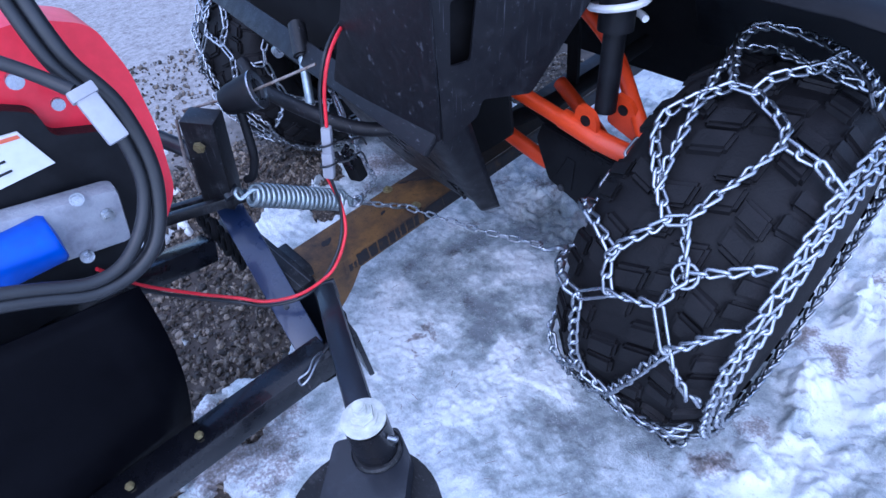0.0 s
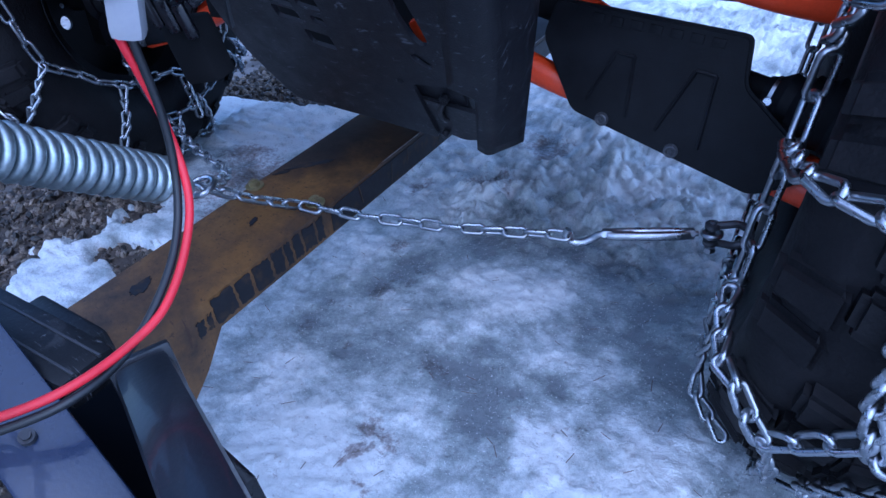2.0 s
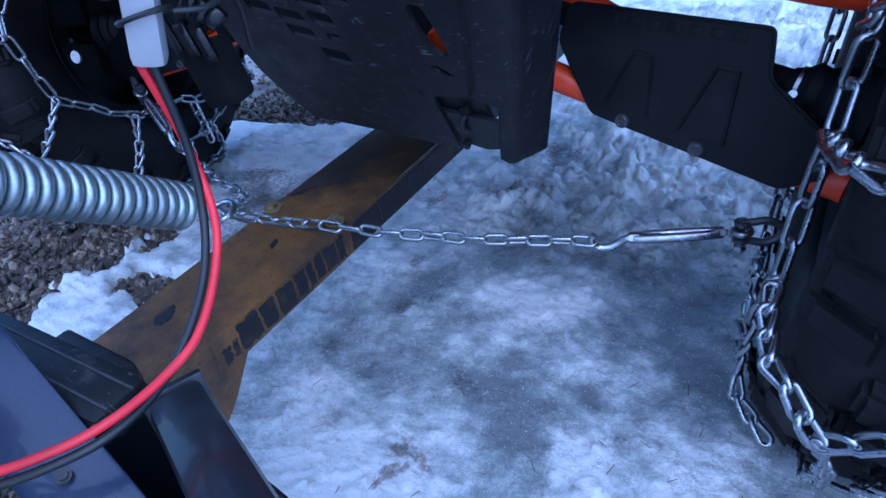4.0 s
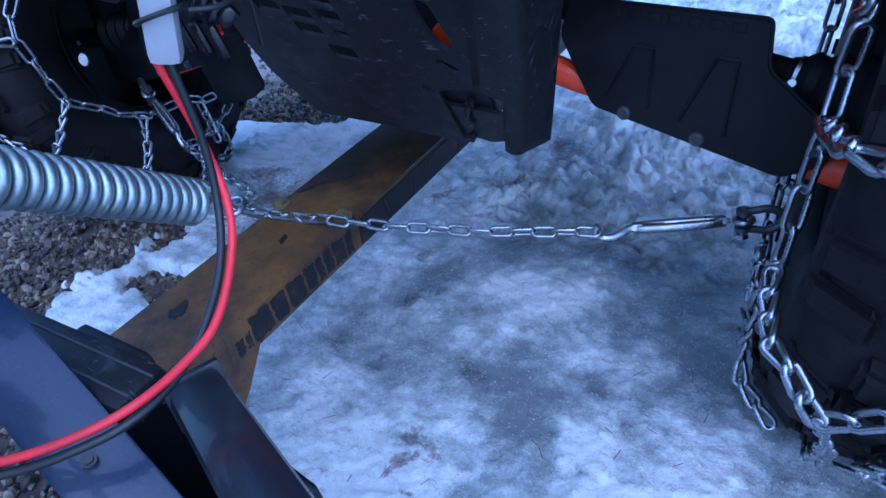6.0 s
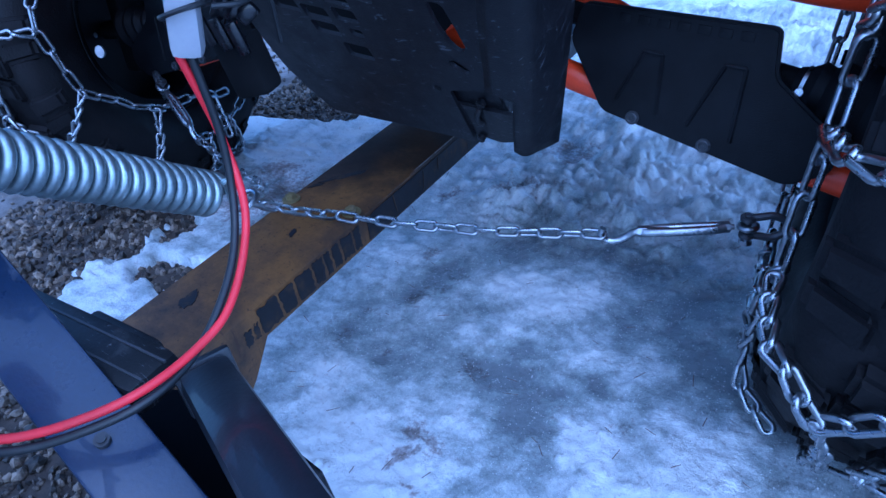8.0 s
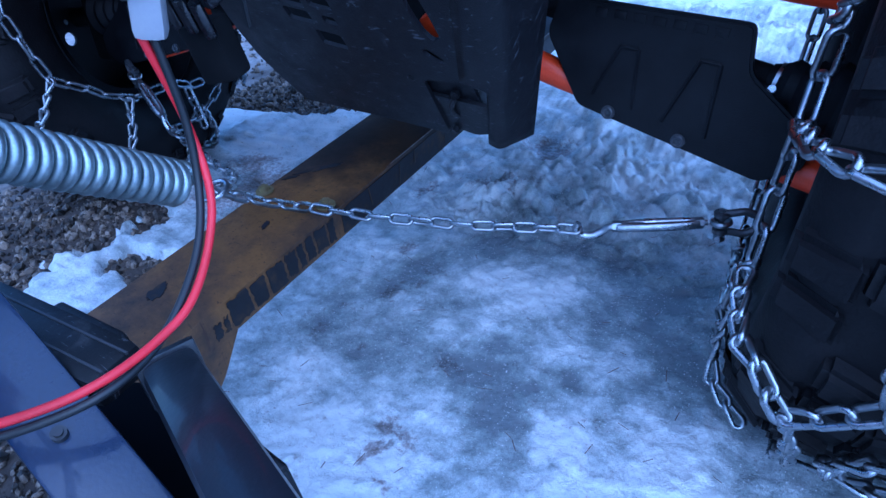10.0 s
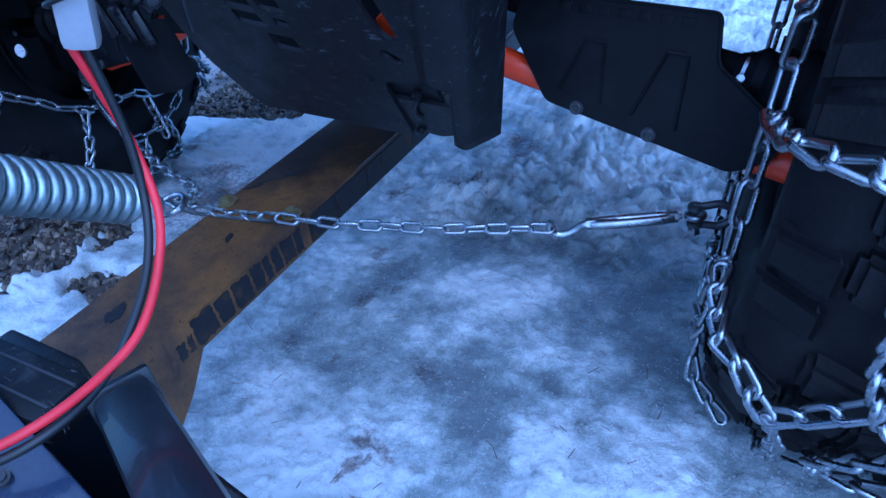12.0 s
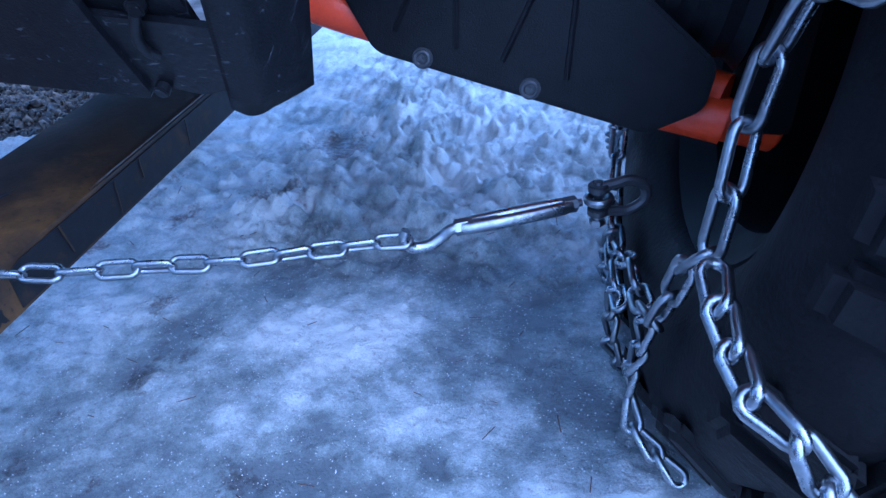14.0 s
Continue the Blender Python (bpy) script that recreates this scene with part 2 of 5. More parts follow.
def stand(*place):
    """Sets where the next assembly stands; the places of its parts are given in the assembly's own axes."""
    global PLACE
    PLACE = pose(*place) if place else Matrix.Identity(4)


def part(name, bm, mat, parent, label="", smooth=True):
    """Links a bmesh as one mesh object under a thing or a part."""
    bm.transform(PLACE)
    ob = new(name, finish(bm, name, mat, smooth))
    if parent:
        ob.parent = parent
        ob.matrix_parent_inverse = parent_world(parent).inverted()
    return tagged(ob, label)


def parent_world(ob):
    m = ob.matrix_basis.copy()
    if ob.parent:
        m = parent_world(ob.parent) @ ob.matrix_parent_inverse @ m
    return m


def thing(name, place, label, category, group=""):
    ob = new(name)
    ob.empty_display_size = 0.05
    ob.matrix_basis = pose(*place)
    return tagged(ob, label, category, group)


def V(*p):
    return Vector(p)


def frame_along(d, up=(0, 0, 1)):
    """Axes with x along d."""
    x = Vector(d).normalized()
    z = Vector(up) - x * x.dot(Vector(up))
    if z.length < 1e-4:
        z = Vector((1, 0, 0)) - x * x.x
    z.normalize()
    return Matrix((x, z.cross(x), z)).transposed().to_4x4()


def bar(bm, a, b, width, height, up=(0, 0, 1), bevel=0.003):
    """A box section from a to b; height along up."""
    a, b = Vector(a), Vector(b)
    m = Matrix.Translation((a + b) / 2) @ frame_along(b - a, up) @ Matrix.Diagonal(((b - a).length, width, height, 1))
    g = bmesh.ops.create_cube(bm, size=1, matrix=m)
    if bevel:
        es = list({e for v in g["verts"] for e in v.link_edges})
        bmesh.ops.bevel(bm, geom=es, offset=bevel, segments=2, profile=0.6, affect="EDGES")
    return bm


def rod(bm, a, b, r, r2=None, seg=20, bevel=0.0, caps=True):
    a, b = Vector(a), Vector(b)
    m = Matrix.Translation((a + b) / 2) @ frame_along(b - a) @ pose(0, 0, 0, 0, 90, 0)
    g = bmesh.ops.create_cone(bm, cap_ends=caps, segments=seg, radius1=r, radius2=r if r2 is None else r2, depth=(b - a).length, matrix=m)
    if bevel:
        es = [e for e in {e for v in g["verts"] for e in v.link_edges} if any(len(f.verts) > 4 for f in e.link_faces)]
        bmesh.ops.bevel(bm, geom=es, offset=bevel, segments=2, affect="EDGES")
    return bm


def smooth_path(points, steps=10, closed=False):
    """A rounded line through the points."""
    p = [Vector(q) for q in points]
    n, out = len(p), []
    for i in range(n if closed else n - 1):
        if closed:
            a, b, c, d = p[i - 1], p[i], p[(i + 1) % n], p[(i + 2) % n]
        else:
            b, c = p[i], p[i + 1]
            a = p[i - 1] if i else b * 2 - c
            d = p[i + 2] if i + 2 < n else c * 2 - b
        for k in range(steps):
            t = k / steps
            out.append(0.5 * (2 * b + (c - a) * t + (2 * a - 5 * b + 4 * c - d) * t * t + (3 * b - a - 3 * c + d) * t ** 3))
    if not closed:
        out.append(p[-1])
    return out


def tube(bm, points, r, seg=10, closed=False, caps=True):
    """A round section swept along a line, turning as little as it can."""
    n = len(points)
    tang = []
    for i in range(n):
        a = points[i - 1] if (closed or i) else points[i]
        b = points[(i + 1) % n] if (closed or i < n - 1) else points[i]
        tang.append((b - a).normalized())
    nrm = tang[0].orthogonal().normalized()
    rings = []
    for i in range(n):
        nrm = (nrm - tang[i] * nrm.dot(tang[i])).normalized()
        bi = tang[i].cross(nrm)
        rr = r(i / (n - 1)) if callable(r) else r
        rings.append([bm.verts.new(points[i] + rr * (math.cos(2 * math.pi * k / seg) * nrm + math.sin(2 * math.pi * k / seg) * bi)) for k in range(seg)])
    for i in range(n if closed else n - 1):
        a, b = rings[i], rings[(i + 1) % n]
        off = 0
        if closed and i == n - 1:
            off = min(range(seg), key=lambda o: sum((a[k].co - b[(k + o) % seg].co).length for k in range(seg)))
        for k in range(seg):
            bm.faces.new((a[k], a[(k + 1) % seg], b[(k + 1 + off) % seg], b[(k + off) % seg]))
    if caps and not closed:
        bm.faces.new(rings[0][::-1]), bm.faces.new(rings[-1])
    return bm


def turned(bm, profile, m, seg=48, closed=True):
    """A profile of (along, radius) turned about the x axis of m."""
    rings = []
    for k in range(seg):
        a = 2 * math.pi * k / seg
        rings.append([bm.verts.new(m @ Vector((u, r * math.cos(a), r * math.sin(a)))) for u, r in profile])
    n = len(profile)
    for k in range(seg):
        a, b = rings[k], rings[(k + 1) % seg]
        for i in range(n if closed else n - 1):
            bm.faces.new((a[i], a[(i + 1) % n], b[(i + 1) % n], b[i]))
    return bm


def plate(bm, outline, m, thick, holes=()):
    """A flat plate with holes through it: outline and holes in the plate's own x and y, m its pose, thickness towards -z."""
    edges = []
    for loop in (outline, *holes):
        vs = [bm.verts.new((x, y, 0)) for x, y in loop]
        edges += [bm.edges.new((vs[i], vs[(i + 1) % len(vs)])) for i in range(len(vs))]
    faces = [g for g in bmesh.ops.triangle_fill(bm, use_beauty=True, use_dissolve=False, edges=edges)["geom"] if isinstance(g, bmesh.types.BMFace)]
    ext = bmesh.ops.extrude_face_region(bm, geom=faces)
    down = [g for g in ext["geom"] if isinstance(g, bmesh.types.BMVert)]
    bmesh.ops.translate(bm, verts=down, vec=(0, 0, -thick))
    bmesh.ops.transform(bm, matrix=m, verts=bm.verts)
    return bm


def rounded(points, r, steps=4):
    """An outline with its corners rounded by r."""
    out, n = [], len(points)
    for i in range(n):
        p, a, b = Vector(points[i]), Vector(points[i - 1]), Vector(points[(i + 1) % n])
        d1, d2 = (a - p), (b - p)
        k = min(r, d1.length * 0.45, d2.length * 0.45)
        s, e = p + d1.normalized() * k, p + d2.normalized() * k
        for j in range(steps + 1):
            t = j / steps
            out.append(tuple((1 - t) ** 2 * s + 2 * t * (1 - t) * p + t * t * e))
    return out


def hexbolt(parent, place, axis, size=0.009, mat=GOLD, washer=0.0, name="bolt", label=""):
    bm = bmesh.new()
    p, a = Vector(place), Vector(axis).normalized()
    if washer:
        rod(bm, p, p + a * 0.003, washer, seg=28, bevel=0.0006)
    rod(bm, p + a * 0.002, p + a * (0.003 + size * 0.75), size, seg=6, bevel=size * 0.12)
    rod(bm, p + a * (0.003 + size * 0.7), p + a * (0.003 + size * 1.0), size * 0.55, seg=12, bevel=size * 0.1)
    return part(name, bm, mat, parent, label)


def grid_axis(lo, hi, step, far):
    """Even steps from lo to hi, then ever wider ones out to far on either side."""
    mid = list(np.arange(lo, hi + step / 2, step))
    left, right, d = [], [], step
    a, b = lo, hi
    while b < far:
        d *= 1.22
        a, b = a - d, b + d
        left.append(a), right.append(b)
    return left[::-1] + mid + right


# ---- ground: a gravel drive under a patchy layer of old snow ----
def ridge(x, y, f, o=4):
    return noise.fractal(V(x * f, y * f, 3.7), 0.9, 2.1, o)


def snow_edge(x, y):
    """Above zero where snow lies, in metres from its ragged edge."""
    pts = [(-0.6, 0.30), (0.025, 0.136), (0.166, 0.066), (0.316, -0.121), (0.446, -0.423), (0.589, -0.508), (0.804, -0.508), (0.969, -0.698), (1.20, -1.02), (1.27, -0.88), (1.32, -0.60), (1.40, -0.46), (1.627, -0.34), (2.287, -0.50), (9.0, -1.0)]
    for (y0, x0), (y1, x1) in zip(pts, pts[1:]):
        if y0 <= y <= y1:
            e = x0 + (x1 - x0) * (y - y0) / (y1 - y0)
            break
    else:
        e = pts[0][1] if y < pts[0][0] else pts[-1][1]
    if x - e > 0.6 and x < 0.8 and y > 0.5:
        return 0.5
    d = x - e + 0.10 * ridge(x, y, 7.0, 5)
    if x < 0.3 and y < 0.5:
        d = max(d, 0.22 * (ridge(x + 8, y, 13, 5) - 0.42))
    d = min(d, 3.0 * (math.hypot((x + 0.35) / 1.6, y - 0.66) - 0.035) + 0.08 * ridge(x, y, 16.0))
    if y < 0.5:
        d -= 0.30 * max(0.0, ridge(x + 5, y, 11, 5) + 0.05) * min(1.0, (0.5 - y) / 0.25) * (1.0 if x < 0.55 else max(0.0, 1 - (x - 0.55) / 0.2))
    d -= 0.6 * math.exp(-((x + 0.11) / 0.17) ** 2 - ((y - 0.30) / 0.085) ** 2)
    if x > 0.8:
        d -= 0.9 * max(0.0, ridge(x - 3, y, 8.5, 6) - 0.5) * min(1.0, (x - 0.8) / 0.08)
    return d


# White crusts, wet ice and other darker places, and dirty ones: x, y, radius, depth.
WHITE = [(0.302, 0.898, 0.052, 1.0), (0.244, 0.816, 0.039, 0.7), (0.207, 0.908, 0.038, 0.6), (0.109, 0.557, 0.038, 0.8), (0.218, 0.512, 0.036, 0.9), (0.146, 0.498, 0.034, 0.8), (0.429, 0.677, 0.040, 0.8), (0.538, 0.695, 0.040, 0.9), (0.300, 0.559, 0.035, 0.7), (-0.026, 0.900, 0.045, 0.5), (0.087, 0.611, 0.036, 0.6), (0.470, 0.638, 0.032, 0.8), (0.125, 0.867, 0.026, 0.3), (0.178, 0.560, 0.040, 0.7), (0.499, 0.738, 0.040, 0.7), (0.568, 0.749, 0.035, 0.6)]
WET_DARK = [(0.278, 0.713, 0.038, 0.8), (0.329, 0.656, 0.026, 0.9), (0.389, 0.757, 0.032, 0.8), (0.055, 0.698, 0.041, 0.8), (0.147, 0.679, 0.032, 0.6), (0.417, 0.935, 0.060, 0.6), (0.521, 0.860, 0.041, 0.8), (0.181, 0.998, 0.063, 0.6), (0.412, 0.629, 0.019, 0.6), (0.444, 1.084, 0.068, 0.5), (0.076, 0.868, 0.041, 0.7), (0.332, 1.069, 0.053, 0.4), (0.189, 0.728, 0.032, 0.4), (0.393, 0.844, 0.025, 0.5), (0.480, 0.970, 0.050, 0.3), (0.470, 0.860, 0.045, 0.3)]
DIRTY_SHADED = [(0.093, 0.822, 0.020, 1.0), (0.113, 0.874, 0.017, 0.6), (0.056, 0.678, 0.018, 0.5), (0.241, 0.600, 0.015, 1.0), (0.248, 0.558, 0.010, 0.9), (0.264, 0.585, 0.011, 0.7), (0.052, 0.739, 0.016, 0.5), (0.127, 0.696, 0.011, 0.5), (0.288, 0.528, 0.008, 0.7), (0.070, 1.398, 0.040, 1.05), (0.111, 1.347, 0.025, 0.9), (0.126, 1.198, 0.022, 0.8), (0.052, 1.187, 0.028, 0.8), (-0.043, 1.108, 0.030, 0.7),
         # The last three here, by the left tyre, also carry its shade as colour.
         (-0.148, 0.812, 0.04, 0.8), (-0.238, 0.942, 0.05, 0.9), (-0.150, 1.010, 0.03, 0.8), (-0.309, 0.830, 0.04, 0.8), (-0.167, 0.704, 0.03, 0.7), (-0.371, 0.973, 0.05, 0.9), (-0.42, 0.90, 0.06, 0.9), (-0.47, 1.03, 0.05, 0.9), (-0.30, 1.10, 0.03, 0.6),
         (0.134, 0.135, 0.05, 0.9), (0.208, 0.165, 0.05, 1.0), (0.288, 0.185, 0.04, 0.9), (0.233, 0.115, 0.05, 0.9), (0.250, 0.049, 0.05, 0.8), (0.225, 0.251, 0.035, 0.7), (0.349, 0.145, 0.03, 0.7), (0.144, 0.044, 0.06, 0.8),
         (0.819, 1.143, 0.028, 1.0), (0.861, 0.764, 0.03, 1.0), (0.876, 0.883, 0.026, 0.8), (0.903, 1.143, 0.03, 1.0), (0.855, 1.411, 0.03, 0.9)]


def near_spots(x, y, spots):
    wx, wy = x + 0.030 * ridge(x, y, 20, 5), y + 0.030 * ridge(x + 7, y, 20, 5)
    return sum(k * math.exp(-((wx - a) ** 2 + (wy - b) ** 2) / (r * r)) for a, b, r, k in spots if abs(x - a) < 3 * r and abs(y - b) < 3 * r)


def crust(x, y):
    """How far snow crust covers the ice, 0 to 1, with some brightness painted in."""
    n = 0.50 + 0.62 * near_spots(x, y, WHITE) - 0.50 * near_spots(x, y, WET_DARK) + 0.18 * ridge(x + 4, y, 5.0, 3) + 0.30 * ridge(x + 9, y, 13, 7) + 0.17 * ridge(x + 1, y, 45, 5)
    # Whiter near, left, right and behind the nose, the last partly painted light.
    n += 0.55 * max(0.0, min(0.4, 0.74 - y)) + 0.35 * max(0.0, min(0.6, 0.1 - x)) + 0.02 + 0.20 * max(0.0, min(1.0, (y - 1.0) / 0.12)) + 0.30 * max(0.0, min(1.0, (x - 0.78) / 0.1))
    # Whiter by the tyre too: makes up for its shade in the colour.
    n += 0.16 * math.exp(-((x - 0.45) / 0.12) ** 2 - ((y - 0.93) / 0.16) ** 2)
    return max(0.0, min(1.0, n))


def dirt(x, y):
    d = near_spots(x, y, DIRTY_SHADED) + max(0.0, -0.55 - ridge(x + 2, y + 6, 12, 5)) * 1.2
    return max(0.0, min(1.0, d))


def lump(x, y, f, z):
    """Rounded clods of uneven height, parted by creases."""
    wx, wy = x * f + 0.5 * noise.noise(V(x * f, y * f, z)), y * f + 0.5 * noise.noise(V(x * f, y * f, z + 5))
    d, p = noise.voronoi(V(wx, wy, z))
    return (0.45 + 0.55 * noise.cell(p[0] * 7.3)) * max(0.0, 1 - 1.4 * d[0] * d[0]) ** 0.6 * min(1.0, 0.3 + 2.2 * (d[1] - d[0]))


def snow_height(x, y, c=None):
    d = snow_edge(x, y)
    c = crust(x, y) if c is None else c
    far = not (-0.7 < x < 1.3 and -0.2 < y < 2.7)
    h = 0.010 * noise.noise(V(x * 3.1, y * 3.1, 0)) + 0.002 + c * 0.007
    rough = max(0.0, min(1.0, (y - 0.97 - 0.10 * noise.noise(V(x * 5, y * 5, 9)) - 0.12 * max(0.0, x - 0.3)) / 0.14))
    rough *= 0.5 + 0.5 * max(0.0, min(1.0, (x + 0.02) / 0.08))
    if rough > 0:
        h += rough * (0.020 * max(-0.8, ridge(x, y, 9, 4)) + (0.0 if far else 0.024 * lump(x, y, 29, 1.5) + 0.013 * lump(x, y, 66, 4.5) + 0.006 * lump(x, y, 120, 2.5)) - 0.014)
        h -= rough * 0.015 * min(1.0, near_spots(x, y, DIRTY_SHADED))
    if rough > 0:
        h = max(h, -0.006)
    if not far:
        h += (0.0015 + 0.005 * c) * lump(x, y, 85, 8.5) + 0.0014 * ridge(x, y, 60, 3)
    if x > 0.78:
        side = min(1.0, (x - 0.78) / 0.08)
        h += side * (0.060 * max(-0.5, ridge(x, y, 6.0, 7)) + 0.045 * (0.35 - abs(ridge(x + 3, y, 9, 6))) + 0.012 * ridge(x, y, 38, 4) + (0.0 if far else 0.007 * lump(x, y, 46, 6.5)) - 0.006 - 0.02 * min(1.0, near_spots(x, y, DIRTY_SHADED)))
        h = max(h, -0.006 + 0.004 * ridge(x, y, 30, 3))
    if 0.5 < x < 0.95 and 0.5 < y < 1.5:
        inside = min(1.0, max(0.0, (x - 0.555) / 0.05)) * min(1.0, max(0.0, (0.88 - x) / 0.05)) * min(1.0, max(0.0, (y - 0.58) / 0.07))
        h = max(min(h, -0.007), h - 0.014 * inside)
    if d < 0.03:
        h = min(h, -0.03 + 0.034 * max(-0.4, d) / 0.03 + 0.004 * ridge(x, y, 30, 3))
    return h


def sheet(name, xs, ys, height, mat):
    vs = [(x, y, height(x, y)) for y in ys for x in xs]
    w = len(xs)
    fs = [(j * w + i, j * w + i + 1, (j + 1) * w + i + 1, (j + 1) * w + i) for j in range(len(ys) - 1) for i in range(w - 1)]
    me = bpy.data.meshes.new(name)
    me.from_pydata(vs, [], fs)
    me.polygons.foreach_set("use_smooth", [True] * len(fs))
    me.materials.append(mat)
    return new(name, me)


ground = sheet("ground", grid_axis(-1.6, 1.4, 0.05, 300), grid_axis(-0.6, 2.0, 0.05, 300), lambda x, y: -0.014 + 0.006 * noise.noise(V(x * 2, y * 2, 5)), GRAVEL)
tagged(ground, "damp brown gravel drive with bare patches between snow", "ground", kind="structure")
def stepped(*spans, far=280):
    """Spans of (from, to, step) laid end to end, then ever wider steps on either side."""
    mid = [v for lo, hi, st in spans for v in np.arange(lo, hi - st / 2, st)] + [spans[-1][1]]
    left, right, a, b, d = [], [], mid[0], mid[-1], 0.012
    while b < far:
        d *= 1.22
        a, b = a - d, b + d
        left.append(a), right.append(b)
    return left[::-1] + mid + right


sx, sy = stepped((-1.1, -0.15, 0.011), (-0.15, 0.78, 0.0045), (0.78, 1.06, 0.006), (1.06, 1.3, 0.011)), stepped((-0.25, 0.42, 0.010), (0.42, 1.36, 0.0045), (1.36, 1.9, 0.010), (1.9, 2.7, 0.016))
cover = {(x, y): crust(x, y) for y in sy for x in sx}
snow = sheet("snow", sx, sy, lambda x, y: snow_height(x, y, cover[x, y]), SNOW)
snow.data.attributes.new("crust", "FLOAT", "POINT").data.foreach_set("value", [cover[x, y] for y in sy for x in sx])
snow.data.attributes.new("dirt", "FLOAT", "POINT").data.foreach_set("value", [dirt(x, y) for y in sy for x in sx])
tagged(snow, "old wet crusted snow lying patchily on the gravel", "snow", kind="structure")


def gravel_stones():
    rnd = random.Random(4)
    ico = bmesh.new()
    bmesh.ops.create_icosphere(ico, subdivisions=1, radius=1)
    base = [v.co.copy() for v in ico.verts]
    tri = [tuple(v.index for v in f.verts) for f in ico.faces]
    ico.free()
    vs, fs, count = [], [], 0
    while count < 17000:
        x, y = rnd.uniform(-2.0, 1.2), rnd.uniform(-0.35, 1.9)
        if rnd.random() > (1.0 if x > -0.95 else 0.12) or snow_edge(x, y) > 0.03:
            continue
        s = rnd.choice((0.003, 0.0035, 0.004, 0.005, 0.006, 0.009)) * rnd.uniform(0.8, 1.3)
        m = pose(x, y, -0.014 + s * 0.3, rnd.uniform(0, 360), rnd.uniform(0, 360), rnd.uniform(0, 360)) @ Matrix.Diagonal((s * rnd.uniform(1, 1.6), s, s * rnd.uniform(0.55, 0.9), 1))
        o = len(vs)
        vs += [tuple(m @ (c * rnd.uniform(0.78, 1.2))) for c in base]
        fs += [tuple(o + k for k in t) for t in tri]
        count += 1
    me = bpy.data.meshes.new("gravel")
    me.from_pydata(vs, [], fs)
    me.materials.append(STONE)
    tagged(new("gravel", me), "loose brown and grey gravel stones on the drive", "gravel", kind="stuff")


gravel_stones()


def needles():
    rnd = random.Random(9)
    bm = bmesh.new()
    for _ in range(90):
        x, y = rnd.uniform(-0.1, 0.8), rnd.uniform(0.4, 1.2)
        z, a, k = snow_height(x, y) + 0.003, rnd.uniform(0, math.pi), rnd.uniform(0.004, 0.010)
        d = V(math.cos(a), math.sin(a), rnd.uniform(-0.1, 0.1)) * k
        rod(bm, V(x, y, z) - d, V(x, y, z) + d, 0.00045, seg=4)
    ob = part("pine_needles", bm, NEEDLE, None)
    tagged(ob, "dead brown pine needles scattered on the snow", "needles", kind="stuff")


needles()


def ice_grains():
    """Loose glassy grains that sparkle on the crust."""
    rnd = random.Random(31)
    vs, fs = [], []
    for _ in range(11000):
        x, y = rnd.uniform(0.0, 0.75), rnd.uniform(0.45, 1.25)
        z, k = snow_height(x, y), rnd.uniform(0.0003, 0.0008)
        m = pose(x, y, z + k * 0.6, rnd.uniform(0, 360), rnd.uniform(0, 360), 0)
        o = len(vs)
        vs += [tuple(m @ V(*(q * k for q in p))) for p in ((1, 0, -0.7), (-1, 0, -0.7), (0, 1, 0.7), (0, -1, 0.7))]
        fs += [(o, o + 1, o + 2), (o, o + 3, o + 1), (o, o + 2, o + 3), (o + 1, o + 3, o + 2)]
    me = bpy.data.meshes.new("ice_grains")
    me.from_pydata(vs, [], fs)
    me.materials.append(ICE)
    tagged(new("ice_grains", me), "glassy grains of ice sparkling on the snow", "ice", kind="stuff")


ice_grains()

# ---- the wheels: their shape, shared by tyre, lugs and chains ----

def tread(w):
    """From a place across the tyre (0 in the middle of the tread, past 0.110 down a side) to (along the axle, radius)."""
    s, d = (1 if w >= 0 else -1), abs(w) - 0.110
    if d <= 0:
        return w, 0.328 - 0.5 * w * w
    return s * (0.110 + 0.033 * math.sin(min(1.0, d / 0.045) * math.pi / 2)), 0.322 - d


def on_wheel(m, deg, w, lift=0.0):
    u, r = tread(w)
    a = radians(deg)
    return m @ V(u, -(r + lift) * math.cos(a), (r + lift) * math.sin(a))


def tyre_mesh(m):
    bm = bmesh.new()
    half = [(0.086, 0.168), (0.108, 0.172), (0.116, 0.180), (0.127, 0.196), (0.137, 0.225), (0.138, 0.255), (0.128, 0.285), (0.108, 0.303), (0.055, 0.310), (0, 0.312)]
    prof = [(-u, r) for u, r in half] + half[-2::-1] + [(0.084, 0.158), (-0.084, 0.158)]
    return turned(bm, prof, m, seg=72)


def lug_mesh(span, w0, w1, skew, top):
    """A tread block with sloped sides and a sipe across it, at the front of a tyre that lies along x."""
    bm, one = bmesh.new(), Matrix.Identity(4)
    for side in (-1, 1):
        lo, hi = [], []
        for dd, ww in ((-1, w0), (1, w0), (1, w1), (-1, w1)):
            for pts, lift, sh in ((lo, -0.018, 1.08), (hi, top - 0.0045, 0.94)):
                d0 = (dd * 0.46 + side * 0.54) * span / 2 * sh
                k = d0 + skew * (ww - (w0 + w1) / 2)
                wm = (w0 + w1) / 2 + (ww - (w0 + w1) / 2) * (1.06 if lift < 0 else 0.93)
                pts.append(bm.verts.new(on_wheel(one, k, wm, lift)))
        bm.faces.new(hi)
        for i in range(4):
            bm.faces.new((lo[i], lo[(i + 1) % 4], hi[(i + 1) % 4], hi[i]))
    bmesh.ops.bevel(bm, geom=[e for e in bm.edges if len(e.link_faces) == 2], offset=0.0052, segments=2, affect="EDGES")
    return finish(bm, "tread_block", RUBBER)


